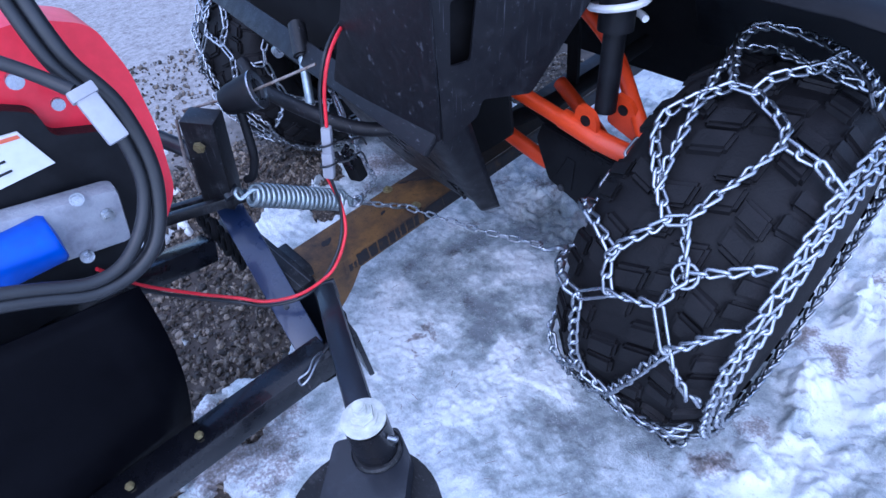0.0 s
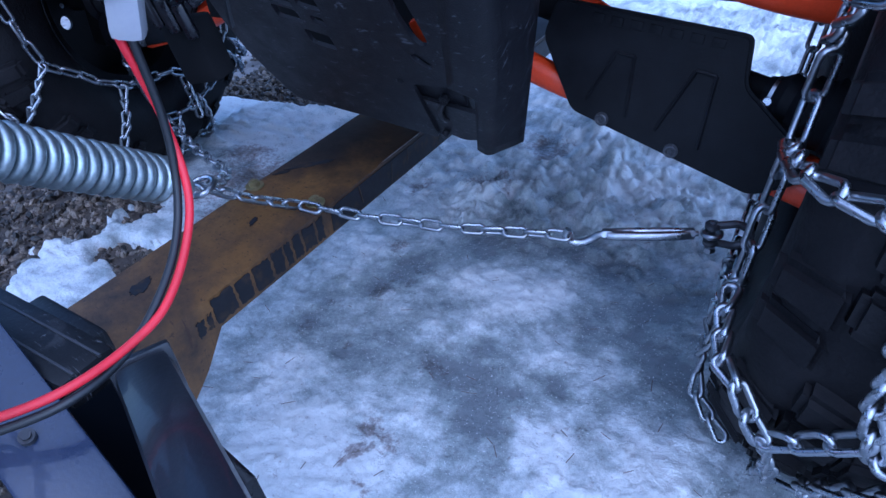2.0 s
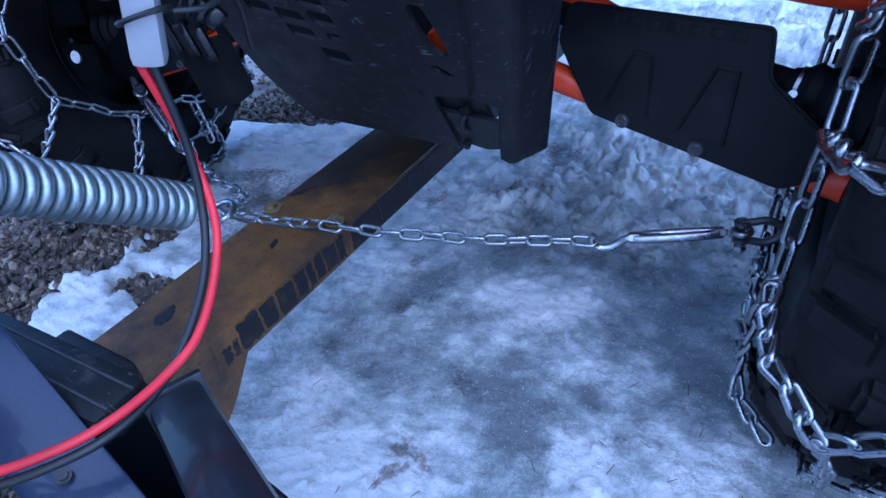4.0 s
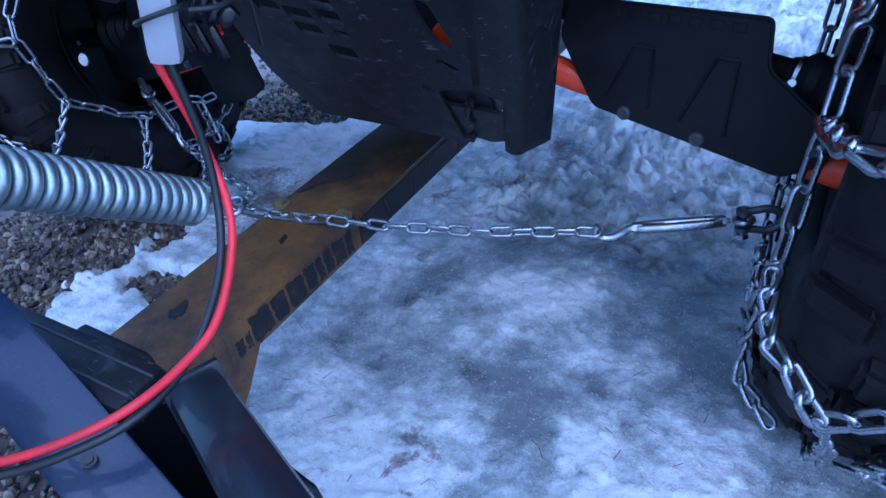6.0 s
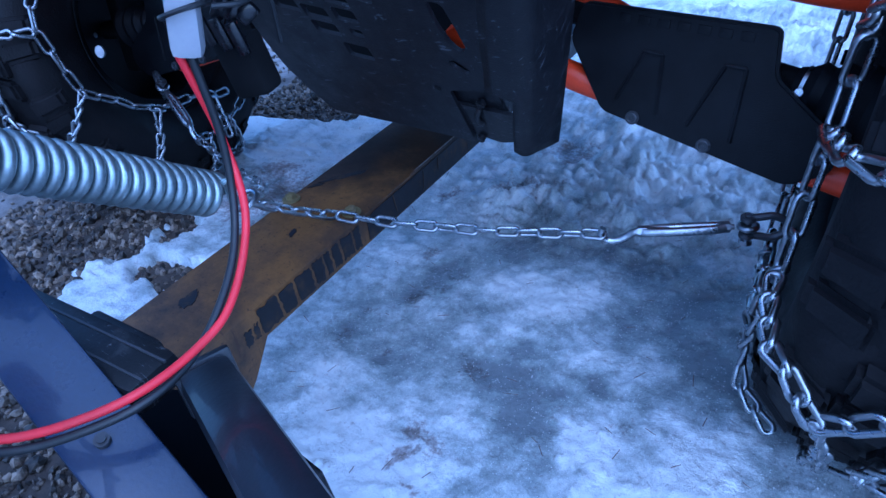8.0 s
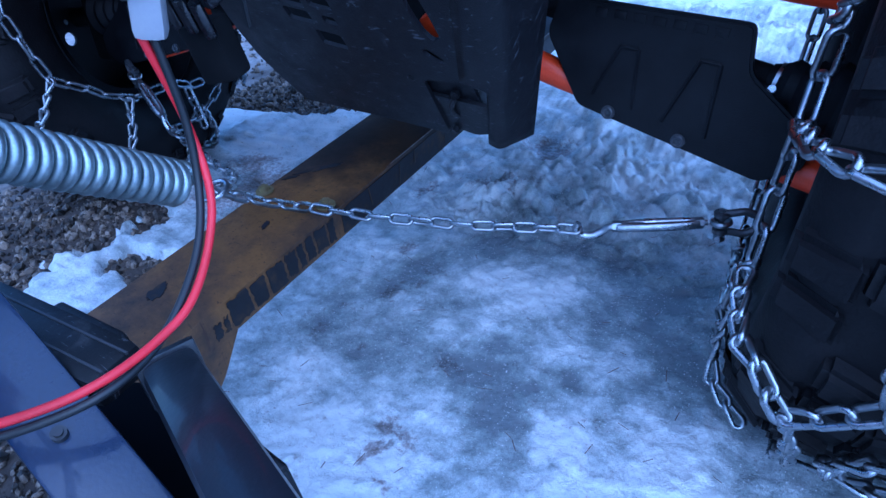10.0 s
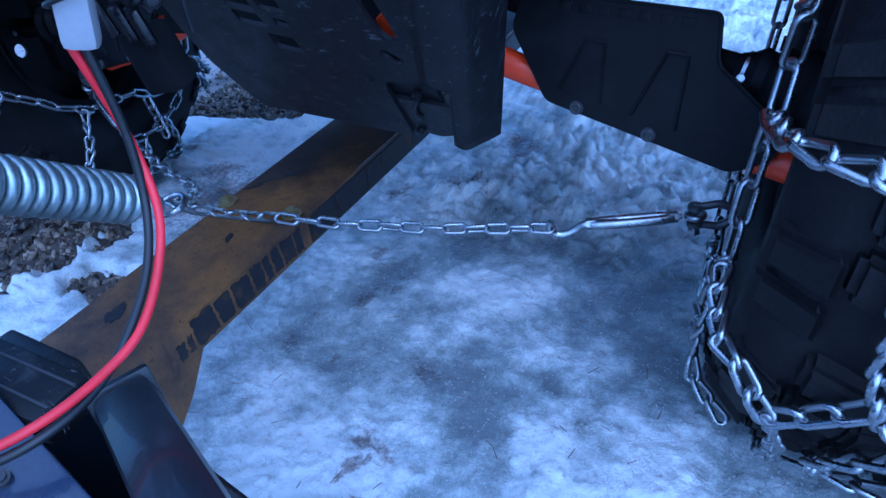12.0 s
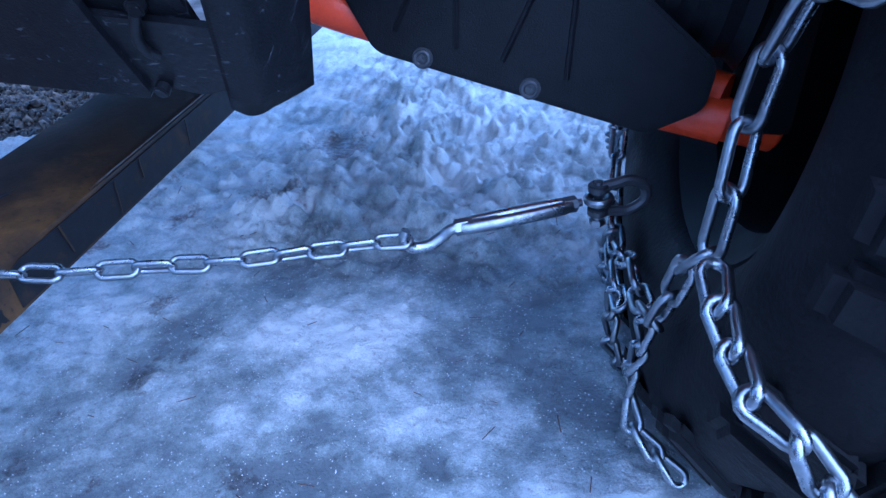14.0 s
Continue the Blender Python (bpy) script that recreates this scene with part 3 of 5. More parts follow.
LUGS = [(0, lug_mesh(15, -0.050, -0.004, 70, 0)), (12, lug_mesh(15, 0.004, 0.050, 70, 0)), (9, lug_mesh(13.5, -0.096, -0.055, -60, 0)), (3, lug_mesh(13.5, 0.055, 0.096, -60, 0)),
        (1, lug_mesh(13, -0.143, -0.101, 20, -0.001)), (13, lug_mesh(13, 0.101, 0.143, 20, -0.001))]


def rim_mesh(m, side):
    bm = bmesh.new()
    turned(bm, [(-0.106, 0.168), (-0.101, 0.176), (-0.091, 0.166), (-0.076, 0.150), (0.076, 0.150), (0.091, 0.166), (0.101, 0.176), (0.106, 0.168), (0.081, 0.142), (-0.081, 0.142)], m, seg=48)
    face = bmesh.new()
    turn = Matrix((V(0, 1, 0), V(0, 0, 1), V(1, 0, 0))).transposed().to_4x4()
    turn.translation = V(0.03 * side, 0, 0)
    ringed = lambda cx, cy, r, k: [(cx + r * math.cos(q), cy + r * math.sin(q)) for q in np.linspace(0, 2 * math.pi, k + 1)[:-1]]
    holes = [ringed(-0.037, -0.031, 0.013, 12), ringed(-0.030, 0.000, 0.005, 8), ringed(0.045, -0.02, 0.013, 12)]
    plate(face, ringed(0, 0, 0.146, 36), m @ turn, 0.006, holes)
    me = bpy.data.meshes.new("face")
    face.to_mesh(me)
    face.free()
    bm.from_mesh(me)
    bpy.data.meshes.remove(me)
    rod(bm, m @ V(-0.02 * side, 0, 0), m @ V(0.06 * side, 0, 0), 0.018, seg=24, bevel=0.004)
    return bm


def link_mesh(name, length, width, wire, mat, seg=7, turn=0.0):
    """An oval chain link along x, lying in its own xy plane; turn: the degrees by which it is twisted from end to end."""
    bm, pts = bmesh.new(), []
    h, r = (length - width) / 2, (width - wire) / 2
    for side in (1, -1):
        for k in range(8):
            a = -math.pi / 2 + math.pi * k / 7
            px, py = side * (h + r * math.cos(a)), side * r * math.sin(a)
            tw = radians(turn) * px / length
            pts.append(V(px, py * math.cos(tw), py * math.sin(tw)))
    tube(bm, pts, wire / 2, seg=seg, closed=True)
    return finish(bm, name, mat, sharp=89)


LINK = link_mesh("link", 0.0355, 0.0185, 0.0060, ZINC, 8, 95.0)
LONG_LINKS = {k: link_mesh("long_link", 0.001 * k, 0.019, 0.0058, ZINC) for k in (38, 46, 54, 62, 70, 78)}
SIDE_LINK = link_mesh("side_link", 0.0435, 0.0195, 0.0056, ZINC, 8)
RING = link_mesh("ring", 0.040, 0.0398, 0.0058, ZINC)
FINE_LINK = link_mesh("fine_link", 0.0335, 0.0165, 0.0049, ZINC)


def lay_links(parent, line, pitch, mesh, ups=None, twist=(0, 90), jitter=6.0, rnd=random.Random(1), joined=None, name="link"):
    """Links one after another along a line; ups: for each point of the line, the way out of the surface that it lies on."""
    total, marks = 0.0, [0.0]
    for a, b in zip(line, line[1:]):
        total += (b - a).length
        marks.append(total)
    n = max(1, round(total / pitch))
    for i in range(n):
        s, k = (i + 0.5) * total / n, 0
        while k < len(marks) - 2 and marks[k + 1] < s:
            k += 1
        f = (s - marks[k]) / max(1e-9, marks[k + 1] - marks[k])
        p = line[k].lerp(line[k + 1], f)
        up = ups[k] if ups else V(0, 0, 1)
        m = Matrix.Translation(p) @ frame_along(line[k + 1] - line[k], up) @ pose(0, 0, 0, twist[i % 2] + rnd.uniform(-jitter, jitter), 0, rnd.uniform(-jitter, jitter) * 0.6)
        if joined is not None:
            joined.append((mesh, m))
        else:
            ob = new(name, mesh)
            ob.parent = parent
            ob.matrix_basis = parent.matrix_basis.inverted() @ m


def join_links(parent, todo):
    """The rest of a chain, on the side turned away, as one mesh."""
    vs, fs = [], []
    for mesh, m in todo:
        o = len(vs)
        vs += [tuple(m @ v.co) for v in mesh.vertices]
        fs += [tuple(o + k for k in p.vertices) for p in mesh.polygons]
    me = bpy.data.meshes.new("chain_run")
    me.from_pydata(vs, [], fs)
    me.polygons.foreach_set("use_smooth", [True] * len(fs))
    me.materials.append(ZINC)
    ob = new("chain_run", me)
    ob.parent = parent
    ob.matrix_parent_inverse = parent.matrix_basis.inverted()
    tagged(ob, kind="stuff")


# The net of one sixth of a tyre: places in degrees round the wheel and metres across it.
CELL = dict(P=(-13, 0.001), V=(-8.1, -0.055), M2=(17.2, -0.081), M=(22.9, -0.040), N=(27.1, 0.032), O=(17.6, 0.068), L=(32.8, -0.056), H=(45.5, -0.012), I=(47.6, 0.010),
            J=(36.3, 0.044), K=(46.7, 0.125), K2=(30.7, 0.125), B=(5, 0.128), L2=(38.5, -0.125), R1=(-14.5, -0.215), R2=(20, -0.222), R3=(38, -0.208), S1=(-14.2, -0.150), S=(-18.5, -0.104), E1=(-14.2, -0.128), T=(-27, -0.088), T2=(-50, -0.066), T3=(-70, -0.045), Q=(-16, 0.060), B2=(-8, 0.128))
CELL_RUNS = ["P V M2", "M L H", "I J", "J N", "M N", "O P", "J K", "O K2", "L L2 R3", "M2 R2", "V S", "S E1 S1 R1", "S T T2 T3", "P Q B2", "O B"]
CELL_LINKS = ["M2 M", "N O", "H I"]
UPPER = dict(H=(45.5, -0.012), I=(47.6, 0.010), W2=(56.6, -0.069), W1=(68.3, -0.098), C=(83.5, -0.05), D=(83.7, -0.02), F=(73.3, 0.052), G=(70.3, 0.136), A=(97.5, -0.090, 0.010), A2=(109, -0.098, 0.027), A3=(116, -0.069, 0.030), A4=(117, -0.023, 0.028), A5=(111, 0.032, 0.022),
             E=(89.5, -0.007, 0.012), E2=(97, 0.025, 0.018), E4=(99.2, 0.090, 0.022), E5=(92, 0.114, 0.016))
UPPER_RUNS = ["H W2 W1 C", "D F I", "F G", "C A A2 A3 A4 A5", "D E E2 A5", "A5 E4 E5"]
UPPER_LINKS = ["C D"]


def wheel_chain(parent, m, near, side, inner, extra, plain):
    """Links over a tyre; near: from and to which degree they are things to pick apart;
    inner: the inner side chain; extra: more runs; plain: cells without hooks to the side chain."""
    joined, rnd = [], random.Random(3)

    def run(stations, mesh=LINK, pitch=0.0243, loose=0.0):
        stations = [(*s, 0.0)[:3] for s in stations]
        pts = smooth_path([V(d, w * side, up) for d, w, up in stations], 6) if len(stations) > 2 else [V(*stations[0]).lerp(V(*stations[1]), k / 6) for k in range(7)]
        if len(stations) == 2:
            pts = [V(p.x, p.y * side, p.z) for p in pts]
        line = [on_wheel(m, p.x, p.y, 0.004 + p.z) + m.col[0].to_3d() * math.copysign(0.013 * max(0.0, min(1.0, (abs(p.y) - 0.120) / 0.07)), p.y) for p in pts]
        mid = m.translation
        ups = [(p - mid - (m.col[0].to_3d() * (p - mid).dot(m.col[0].to_3d())) * 0.6) for p in line]
        away = not near[0] <= (pts[0].x + pts[-1].x) / 2 <= near[1]
        if mesh is LINK:
            lay_links(parent, line, pitch, mesh, ups, twist=(38, 52), jitter=12, rnd=rnd, joined=joined if away else None)
        else:
            if mesh is None:
                span = (line[-1] - line[0]).length + 0.012
                mesh = LONG_LINKS[min(LONG_LINKS, key=lambda k: abs(k * 0.001 - span))]
            lay_links(parent, line, 9.0, mesh, ups, twist=(0, 0), jitter=4, rnd=rnd, joined=joined if away else None)

    def run_side(stations):
        """The inner side chain: long links, hanging a little off the sidewall."""
        pts = smooth_path([V(d, w * side, 0) for d, w in stations], 6)
        off = m.col[0].to_3d() * (-side * 0.011)
        for lo, hi in ((-400, near[0]), (near[0], near[1]), (near[1], 400)):
            line = [on_wheel(m, p.x, p.y, 0.0) + off for p in pts if lo <= p.x <= hi]
            if len(line) > 2:
                lay_links(parent, line, 0.0335, SIDE_LINK, [off * -100 + V(0, 0, 0.1)] * len(line), twist=(35, 122), jitter=10, rnd=rnd, joined=None if lo == near[0] else joined)

    for k in range(6):
        shift = 60 * k
        cell, runs, longs = (UPPER, UPPER_RUNS, UPPER_LINKS) if k == 1 else ({n: (d + (shift if k < 4 else shift - 360), w) for n, (d, w) in CELL.items()}, CELL_RUNS, CELL_LINKS)
        for r in runs:
            if (k in plain and " R" in r) or (side == -1 and k == 1 and r[0] in "DFCA"):
                continue
            run([cell[n] for n in r.split()])
        for r in longs:
            run([cell[n] for n in r.split()], None)
    run([(35, 0.044), (38, 0.044)], RING)
    for stations in extra:
        run(stations)
    # Side chains: the inner one sags between its hooks, the outer one is doubled.
    outer = [(-74, 0.150), (-40, 0.160), (-10, 0.144), (18, 0.136), (31, 0.138), (47, 0.138), (70, 0.136), (103, 0.138), (130, 0.15), (180, 0.145), (230, 0.15), (286, 0.150)]
    run_side(inner)
    for a, b in zip(outer, outer[1:]):
        run([a, b])
        run([(a[0], a[1] + 0.026), (b[0], b[1] + 0.026)])
    join_links(parent, joined)


# ---- the vehicle ----
vehicle = thing("utility_vehicle", (0, 1.0, 0), "dark blue-grey utility vehicle with orange suspension arms on snow", "vehicle")


def under(ob, parent):
    """Hangs ob, whose basis is its place in the world, under a thing or part."""
    ob.parent = parent
    ob.matrix_parent_inverse = parent_world(parent).inverted()
    return ob


def wheel(m, side):
    tyre = tagged(under(new("tyre", finish(tyre_mesh(Matrix.Identity(4)), "tyre", RUBBER)), vehicle), "black knobbly off-road tyre under a chain")
    tyre.matrix_basis = m
    part("rim", rim_mesh(m, side), PLASTIC, vehicle, "black painted steel rim")
    for i in range(15):
        for start, mesh in LUGS:
            block = new("tread_block", mesh)
            block.matrix_basis = m @ pose(0, 0, 0, -(start + 24 * i), 0, 0)
            under(block, tyre)


RIGHT = pose(0.0219, -0.0065, -0.0228, 3.00, 1.40, 1.98) @ pose(0.7166, 0.934, 0.302, 0, 4.9, 2.6)
LEFT = pose(0.0261, 0.0243, -0.0354, 3.21, 0.67, 2.73) @ pose(-0.693, 0.950, 0.310, 0, -5, 10)
wheel(RIGHT, 1)
wheel(LEFT, -1)


def skid():
    # Lower plate sloping back under the nose, with vent slots; own axes: x across, y up the slope.
    base, d = V(0, 0.727, 0.336), V(0, -0.142, 0.264).normalized()
    m = Matrix((V(1, 0, 0), d, V(1, 0, 0).cross(d))).transposed().to_4x4()
    m.translation = base
    out = rounded([(0.096, 0.019), (0.183, 0.012), (0.273, 0.002), (0.274, 0.078), (0.318, 0.083), (0.340, 0.086), (0.358, 0.150), (0.377, 0.230), (0.397, 0.296), (0.125, 0.296), (0.085, 0.200), (0.074, 0.125), (0.074, 0.084), (0.084, 0.050)], 0.006)
    def vent(x, y, a=0.0150, b=0.0072, tilt=-0.20):
        c, sn = math.cos(tilt), math.sin(tilt)
        return rounded([(x + c * p - sn * q, y + sn * p + c * q) for p, q in ((-a * 0.8, -b), (a, -b), (a * 0.8, b), (-a, b))], 0.003)
    holes = [vent(x, y) for x, y in ((0.174, 0.163), (0.174, 0.145), (0.144, 0.172), (0.168, 0.186), (0.205, 0.180))]
    holes += [vent(0.206, 0.161, 0.0130), vent(0.207, 0.141, 0.0075, 0.0045), vent(0.195, 0.118, 0.0150, 0.0085), vent(0.236, 0.184, 0.011)]
    holes += [rounded([(0.296, 0.180), (0.310, 0.178), (0.313, 0.150), (0.314, 0.131), (0.306, 0.127), (0.300, 0.136), (0.296, 0.155)], 0.006)]
    holes += [rounded([(0.289, 0.116), (0.296, 0.118), (0.307, 0.108), (0.306, 0.102), (0.300, 0.102), (0.291, 0.110)], 0.005)]
    bm = plate(bmesh.new(), out, m, -0.004, holes)
    part("skid_plate", bm, POWDER, vehicle, "scuffed dark blue-grey skid plate with vent slots", smooth=False)
    # Set back in the notch: a bracket with a strap and its bolts.
    bm = bmesh.new()
    mb = m.copy()
    mb.translation = m @ V(0, 0, 0.0005)
    plate(bm, rounded([(0.262, 0.014), (0.300, 0.002), (0.325, 0.010), (0.335, 0.046), (0.262, 0.056)], 0.006), mb, 0.004)
    part("notch_bracket", bm, WORN_BLACK, vehicle, "scuffed bracket behind the skid plate's notch", smooth=False)
    bm = bmesh.new()
    mb.translation = m @ V(0, 0, -0.0050)
    plate(bm, [(0.225, 0.0), (0.316, 0.0), (0.316, 0.112), (0.225, 0.112)], mb, 0.004)
    part("notch_liner", bm, POWDER, vehicle, "dark inner plate behind the notch", smooth=False)
    bm = bmesh.new()
    tube(bm, smooth_path([m @ V(0.298, 0.058, 0.003), m @ V(0.291, 0.046, 0.004), m @ V(0.289, 0.036, 0.003), m @ V(0.291, 0.030, 0.001)], 8), 0.0026, 10)
    part("strap", bm, WORN_BLACK, vehicle, "worn grey strap in the notch")
    for x, y, z, r in ((0.297, 0.058, -0.004, 0.0044), (0.282, 0.010, 0.001, 0.004), (0.262, 0.079, 0.0, 0.0035)):
        bm = bmesh.new()
        rod(bm, m @ V(x, y, z), m @ V(x, y, z + 0.006), r, seg=14, bevel=0.001)
        part("skid_bolt", bm, WORN_BLACK, vehicle, "scuffed black skid bolt")
    # Added black sheet, so that the vents look dark inside.
    bm = bmesh.new()
    mi = Matrix((V(1, 0, 0), V(0, 0, 1), V(0, -1, 0))).transposed().to_4x4()
    mi.translation = V(0, 0.80, 0)
    plate(bm, rounded([(-0.02, 0.345), (0.19, 0.345), (0.27, 0.405), (0.345, 0.47), (0.345, 0.60), (-0.16, 0.60), (-0.16, 0.45)], 0.01), mi, 0.006)
    part("dark_backing", bm, LINER, vehicle, "added black backing behind the skid plate's vents", smooth=False)
    bm = bmesh.new()
    bar(bm, (0.290, 0.687, 0.462), (0.303, 0.694, 0.434), 0.026, 0.012, up=(0, 1, 0.4), bevel=0.004)
    part("tow_bracket", bm, ORANGE, vehicle, "orange bracket behind the skid plate")
    # Column: the side plate folded back from the skid, with a rounded foot.
    bm = bmesh.new()
    rows = []
    for t in np.linspace(0, 1, 33):
        up = -0.002 + 0.302 * t
        fx = float(np.interp(up, (-0.002, 0.085, 0.172, 0.230, 0.300), (0.322, 0.348, 0.373, 0.391, 0.411)))
        inset = 0.008 if up < 0.082 else 0.034
        near, front = m @ V(fx - inset, up, 0.0052), m @ V(fx + 0.004, up, 0.0052)
        rear = V(0.347, 0.752, 0.332).lerp(V(0.433, 0.637, 0.624), t)
        foot = max(0.0, 1 - t / 0.09)
        a, b = near.lerp(front, 0.45), front.lerp(rear, 0.30)
        line = [near, near.lerp(a, 0.5)] + [(1 - k) ** 2 * a + 2 * k * (1 - k) * front + k * k * b for k in np.linspace(0, 1, 8)] + [b.lerp(rear, 0.35), b.lerp(rear, 0.7), rear]
        rows.append([bm.verts.new(q + V(0, 0, 0.005 * foot * abs(i / 12 - 0.45) ** 2 * 4 - 0.004 * foot)) for i, q in enumerate(line)])
    for a, b in zip(rows, rows[1:]):
        for i in range(len(a) - 1):
            bm.faces.new((a[i], a[i + 1], b[i + 1], b[i]))
    ob = part("skid_corner", bm, POWDER, vehicle, "folded skid corner with a rounded foot")
    so = ob.modifiers.new("thick", "SOLIDIFY")
    so.thickness, so.offset = 0.004, -1


stand(0.0271, -0.0053, -0.0298, 2.54, -0.03, 0.68)
skid()


def bumper():
    # Upper front panel with a lower fold that catches the sky.
    m = Matrix((V(1, 0, 0), V(0, -0.06, 1).normalized(), V(1, 0, 0).cross(V(0, -0.06, 1).normalized()))).transposed().to_4x4()
    m.translation = V(0, 0.588, 0.600)
    bm = plate(bmesh.new(), rounded([(0.135, 0.020), (0.425, 0.008), (0.47, 0.25), (0.49, 0.40), (0.37, 0.40), (0.243, 0.18)], 0.008), m, -0.004)
    part("front_panel", bm, POWDER, vehicle, "flat dark blue-grey front panel", smooth=False)
    # The fold itself, running on across the front as a bar.
    bm = bmesh.new()
    bar(bm, (-0.50, 0.640, 0.640), (0.416, 0.577, 0.606), 0.012, 0.046, up=(0, 0.75, 0.66), bevel=0.004)
    part("cross_bar", bm, POWDER, vehicle, "bent dark blue-grey lower bumper bar")
    # Side cheek that runs back from the column.
    bm = bmesh.new()
    m2 = Matrix((V(0.16, 0.98, 0).normalized(), V(0.12, -0.02, 1).normalized(), V(0.16, 0.98, 0).normalized().cross(V(0.12, -0.02, 1)).normalized())).transposed().to_4x4()
    m2.translation = V(0.430, 0.586, 0.604)
    plate(bm, rounded([(0.0, 0.0), (0.060, 0.026), (0.070, 0.052), (0.157, 0.026), (0.26, 0.140), (0.32, 0.40), (0.0, 0.40)], 0.008), m2, 0.004, [rounded([(0.020, 0.125), (0.052, 0.122), (0.066, 0.215), (0.026, 0.215)], 0.006)])
    # Sheet added behind the cut-out only to darken it.
    back = bmesh.new()
    mb = m2.copy()
    mb.translation = m2.translation + V(-0.03, 0.01, 0)
    plate(back, [(0.0, 0.06), (0.12, 0.08), (0.20, 0.38), (0.0, 0.38)], mb, 0.004)
    part("cheek_backing", back, LINER, vehicle, smooth=False)
    part("side_cheek", bm, POWDER, vehicle, "side cheek of the bumper with a cut-out", smooth=False)

def front_fittings():
    bm = bmesh.new()
    tube(bm, smooth_path([V(-0.06, 0.505, 0.625), V(0.013, 0.500, 0.596), V(0.132, 0.523, 0.578), V(0.205, 0.572, 0.548), V(0.27, 0.64, 0.54)], 10), 0.013, 14)
    part("front_tube", bm, POWDER, vehicle, "bent dark blue-grey front tube")
    bm = bmesh.new()
    rod(bm, (0.000, 0.600, 0.615), (0.065, 0.559, 0.550), 0.0085, seg=20, bevel=0.002)
    part("ram_rod", bm, SPRING_ZINC, vehicle, "bright plated ram rod")
    bm = bmesh.new()
    rod(bm, (-0.045, 0.628, 0.660), (0.002, 0.599, 0.613), 0.017, seg=20, bevel=0.004)
    part("ram_body", bm, WORN_BLACK, vehicle, "scuffed black ram body")
    bm = bmesh.new()
    rod(bm, (-0.17, 0.62, 0.575), (-0.14, 0.615, 0.578), 0.009, 0.012, seg=14, bevel=0.003)
    part("plated_fitting", bm, ZINC, vehicle, "bright plated fitting")
    # Added plate standing in for the brackets and shadow behind the bar.
    bm = bmesh.new()
    mw = Matrix((V(1, 0, 0), V(0, 0, 1), V(0, -1, 0))).transposed().to_4x4()
    mw.translation = V(0, 0.70, 0)
    plate(bm, rounded([(-0.42, 0.50), (-0.16, 0.47), (-0.13, 0.56), (0.10, 0.60), (0.12, 0.80), (-0.42, 0.80)], 0.015), mw, 0.008)
    part("dark_filler", bm, LINER, vehicle, "added dull black filler plate behind the bumper bar", smooth=False)


stand(0.0212, -0.0060, -0.0344, 2.15, 0.32, 0.62)
bumper()
stand(0.0209, -0.0102, -0.0272, 1.78, 0.36, 1.22)
front_fittings()


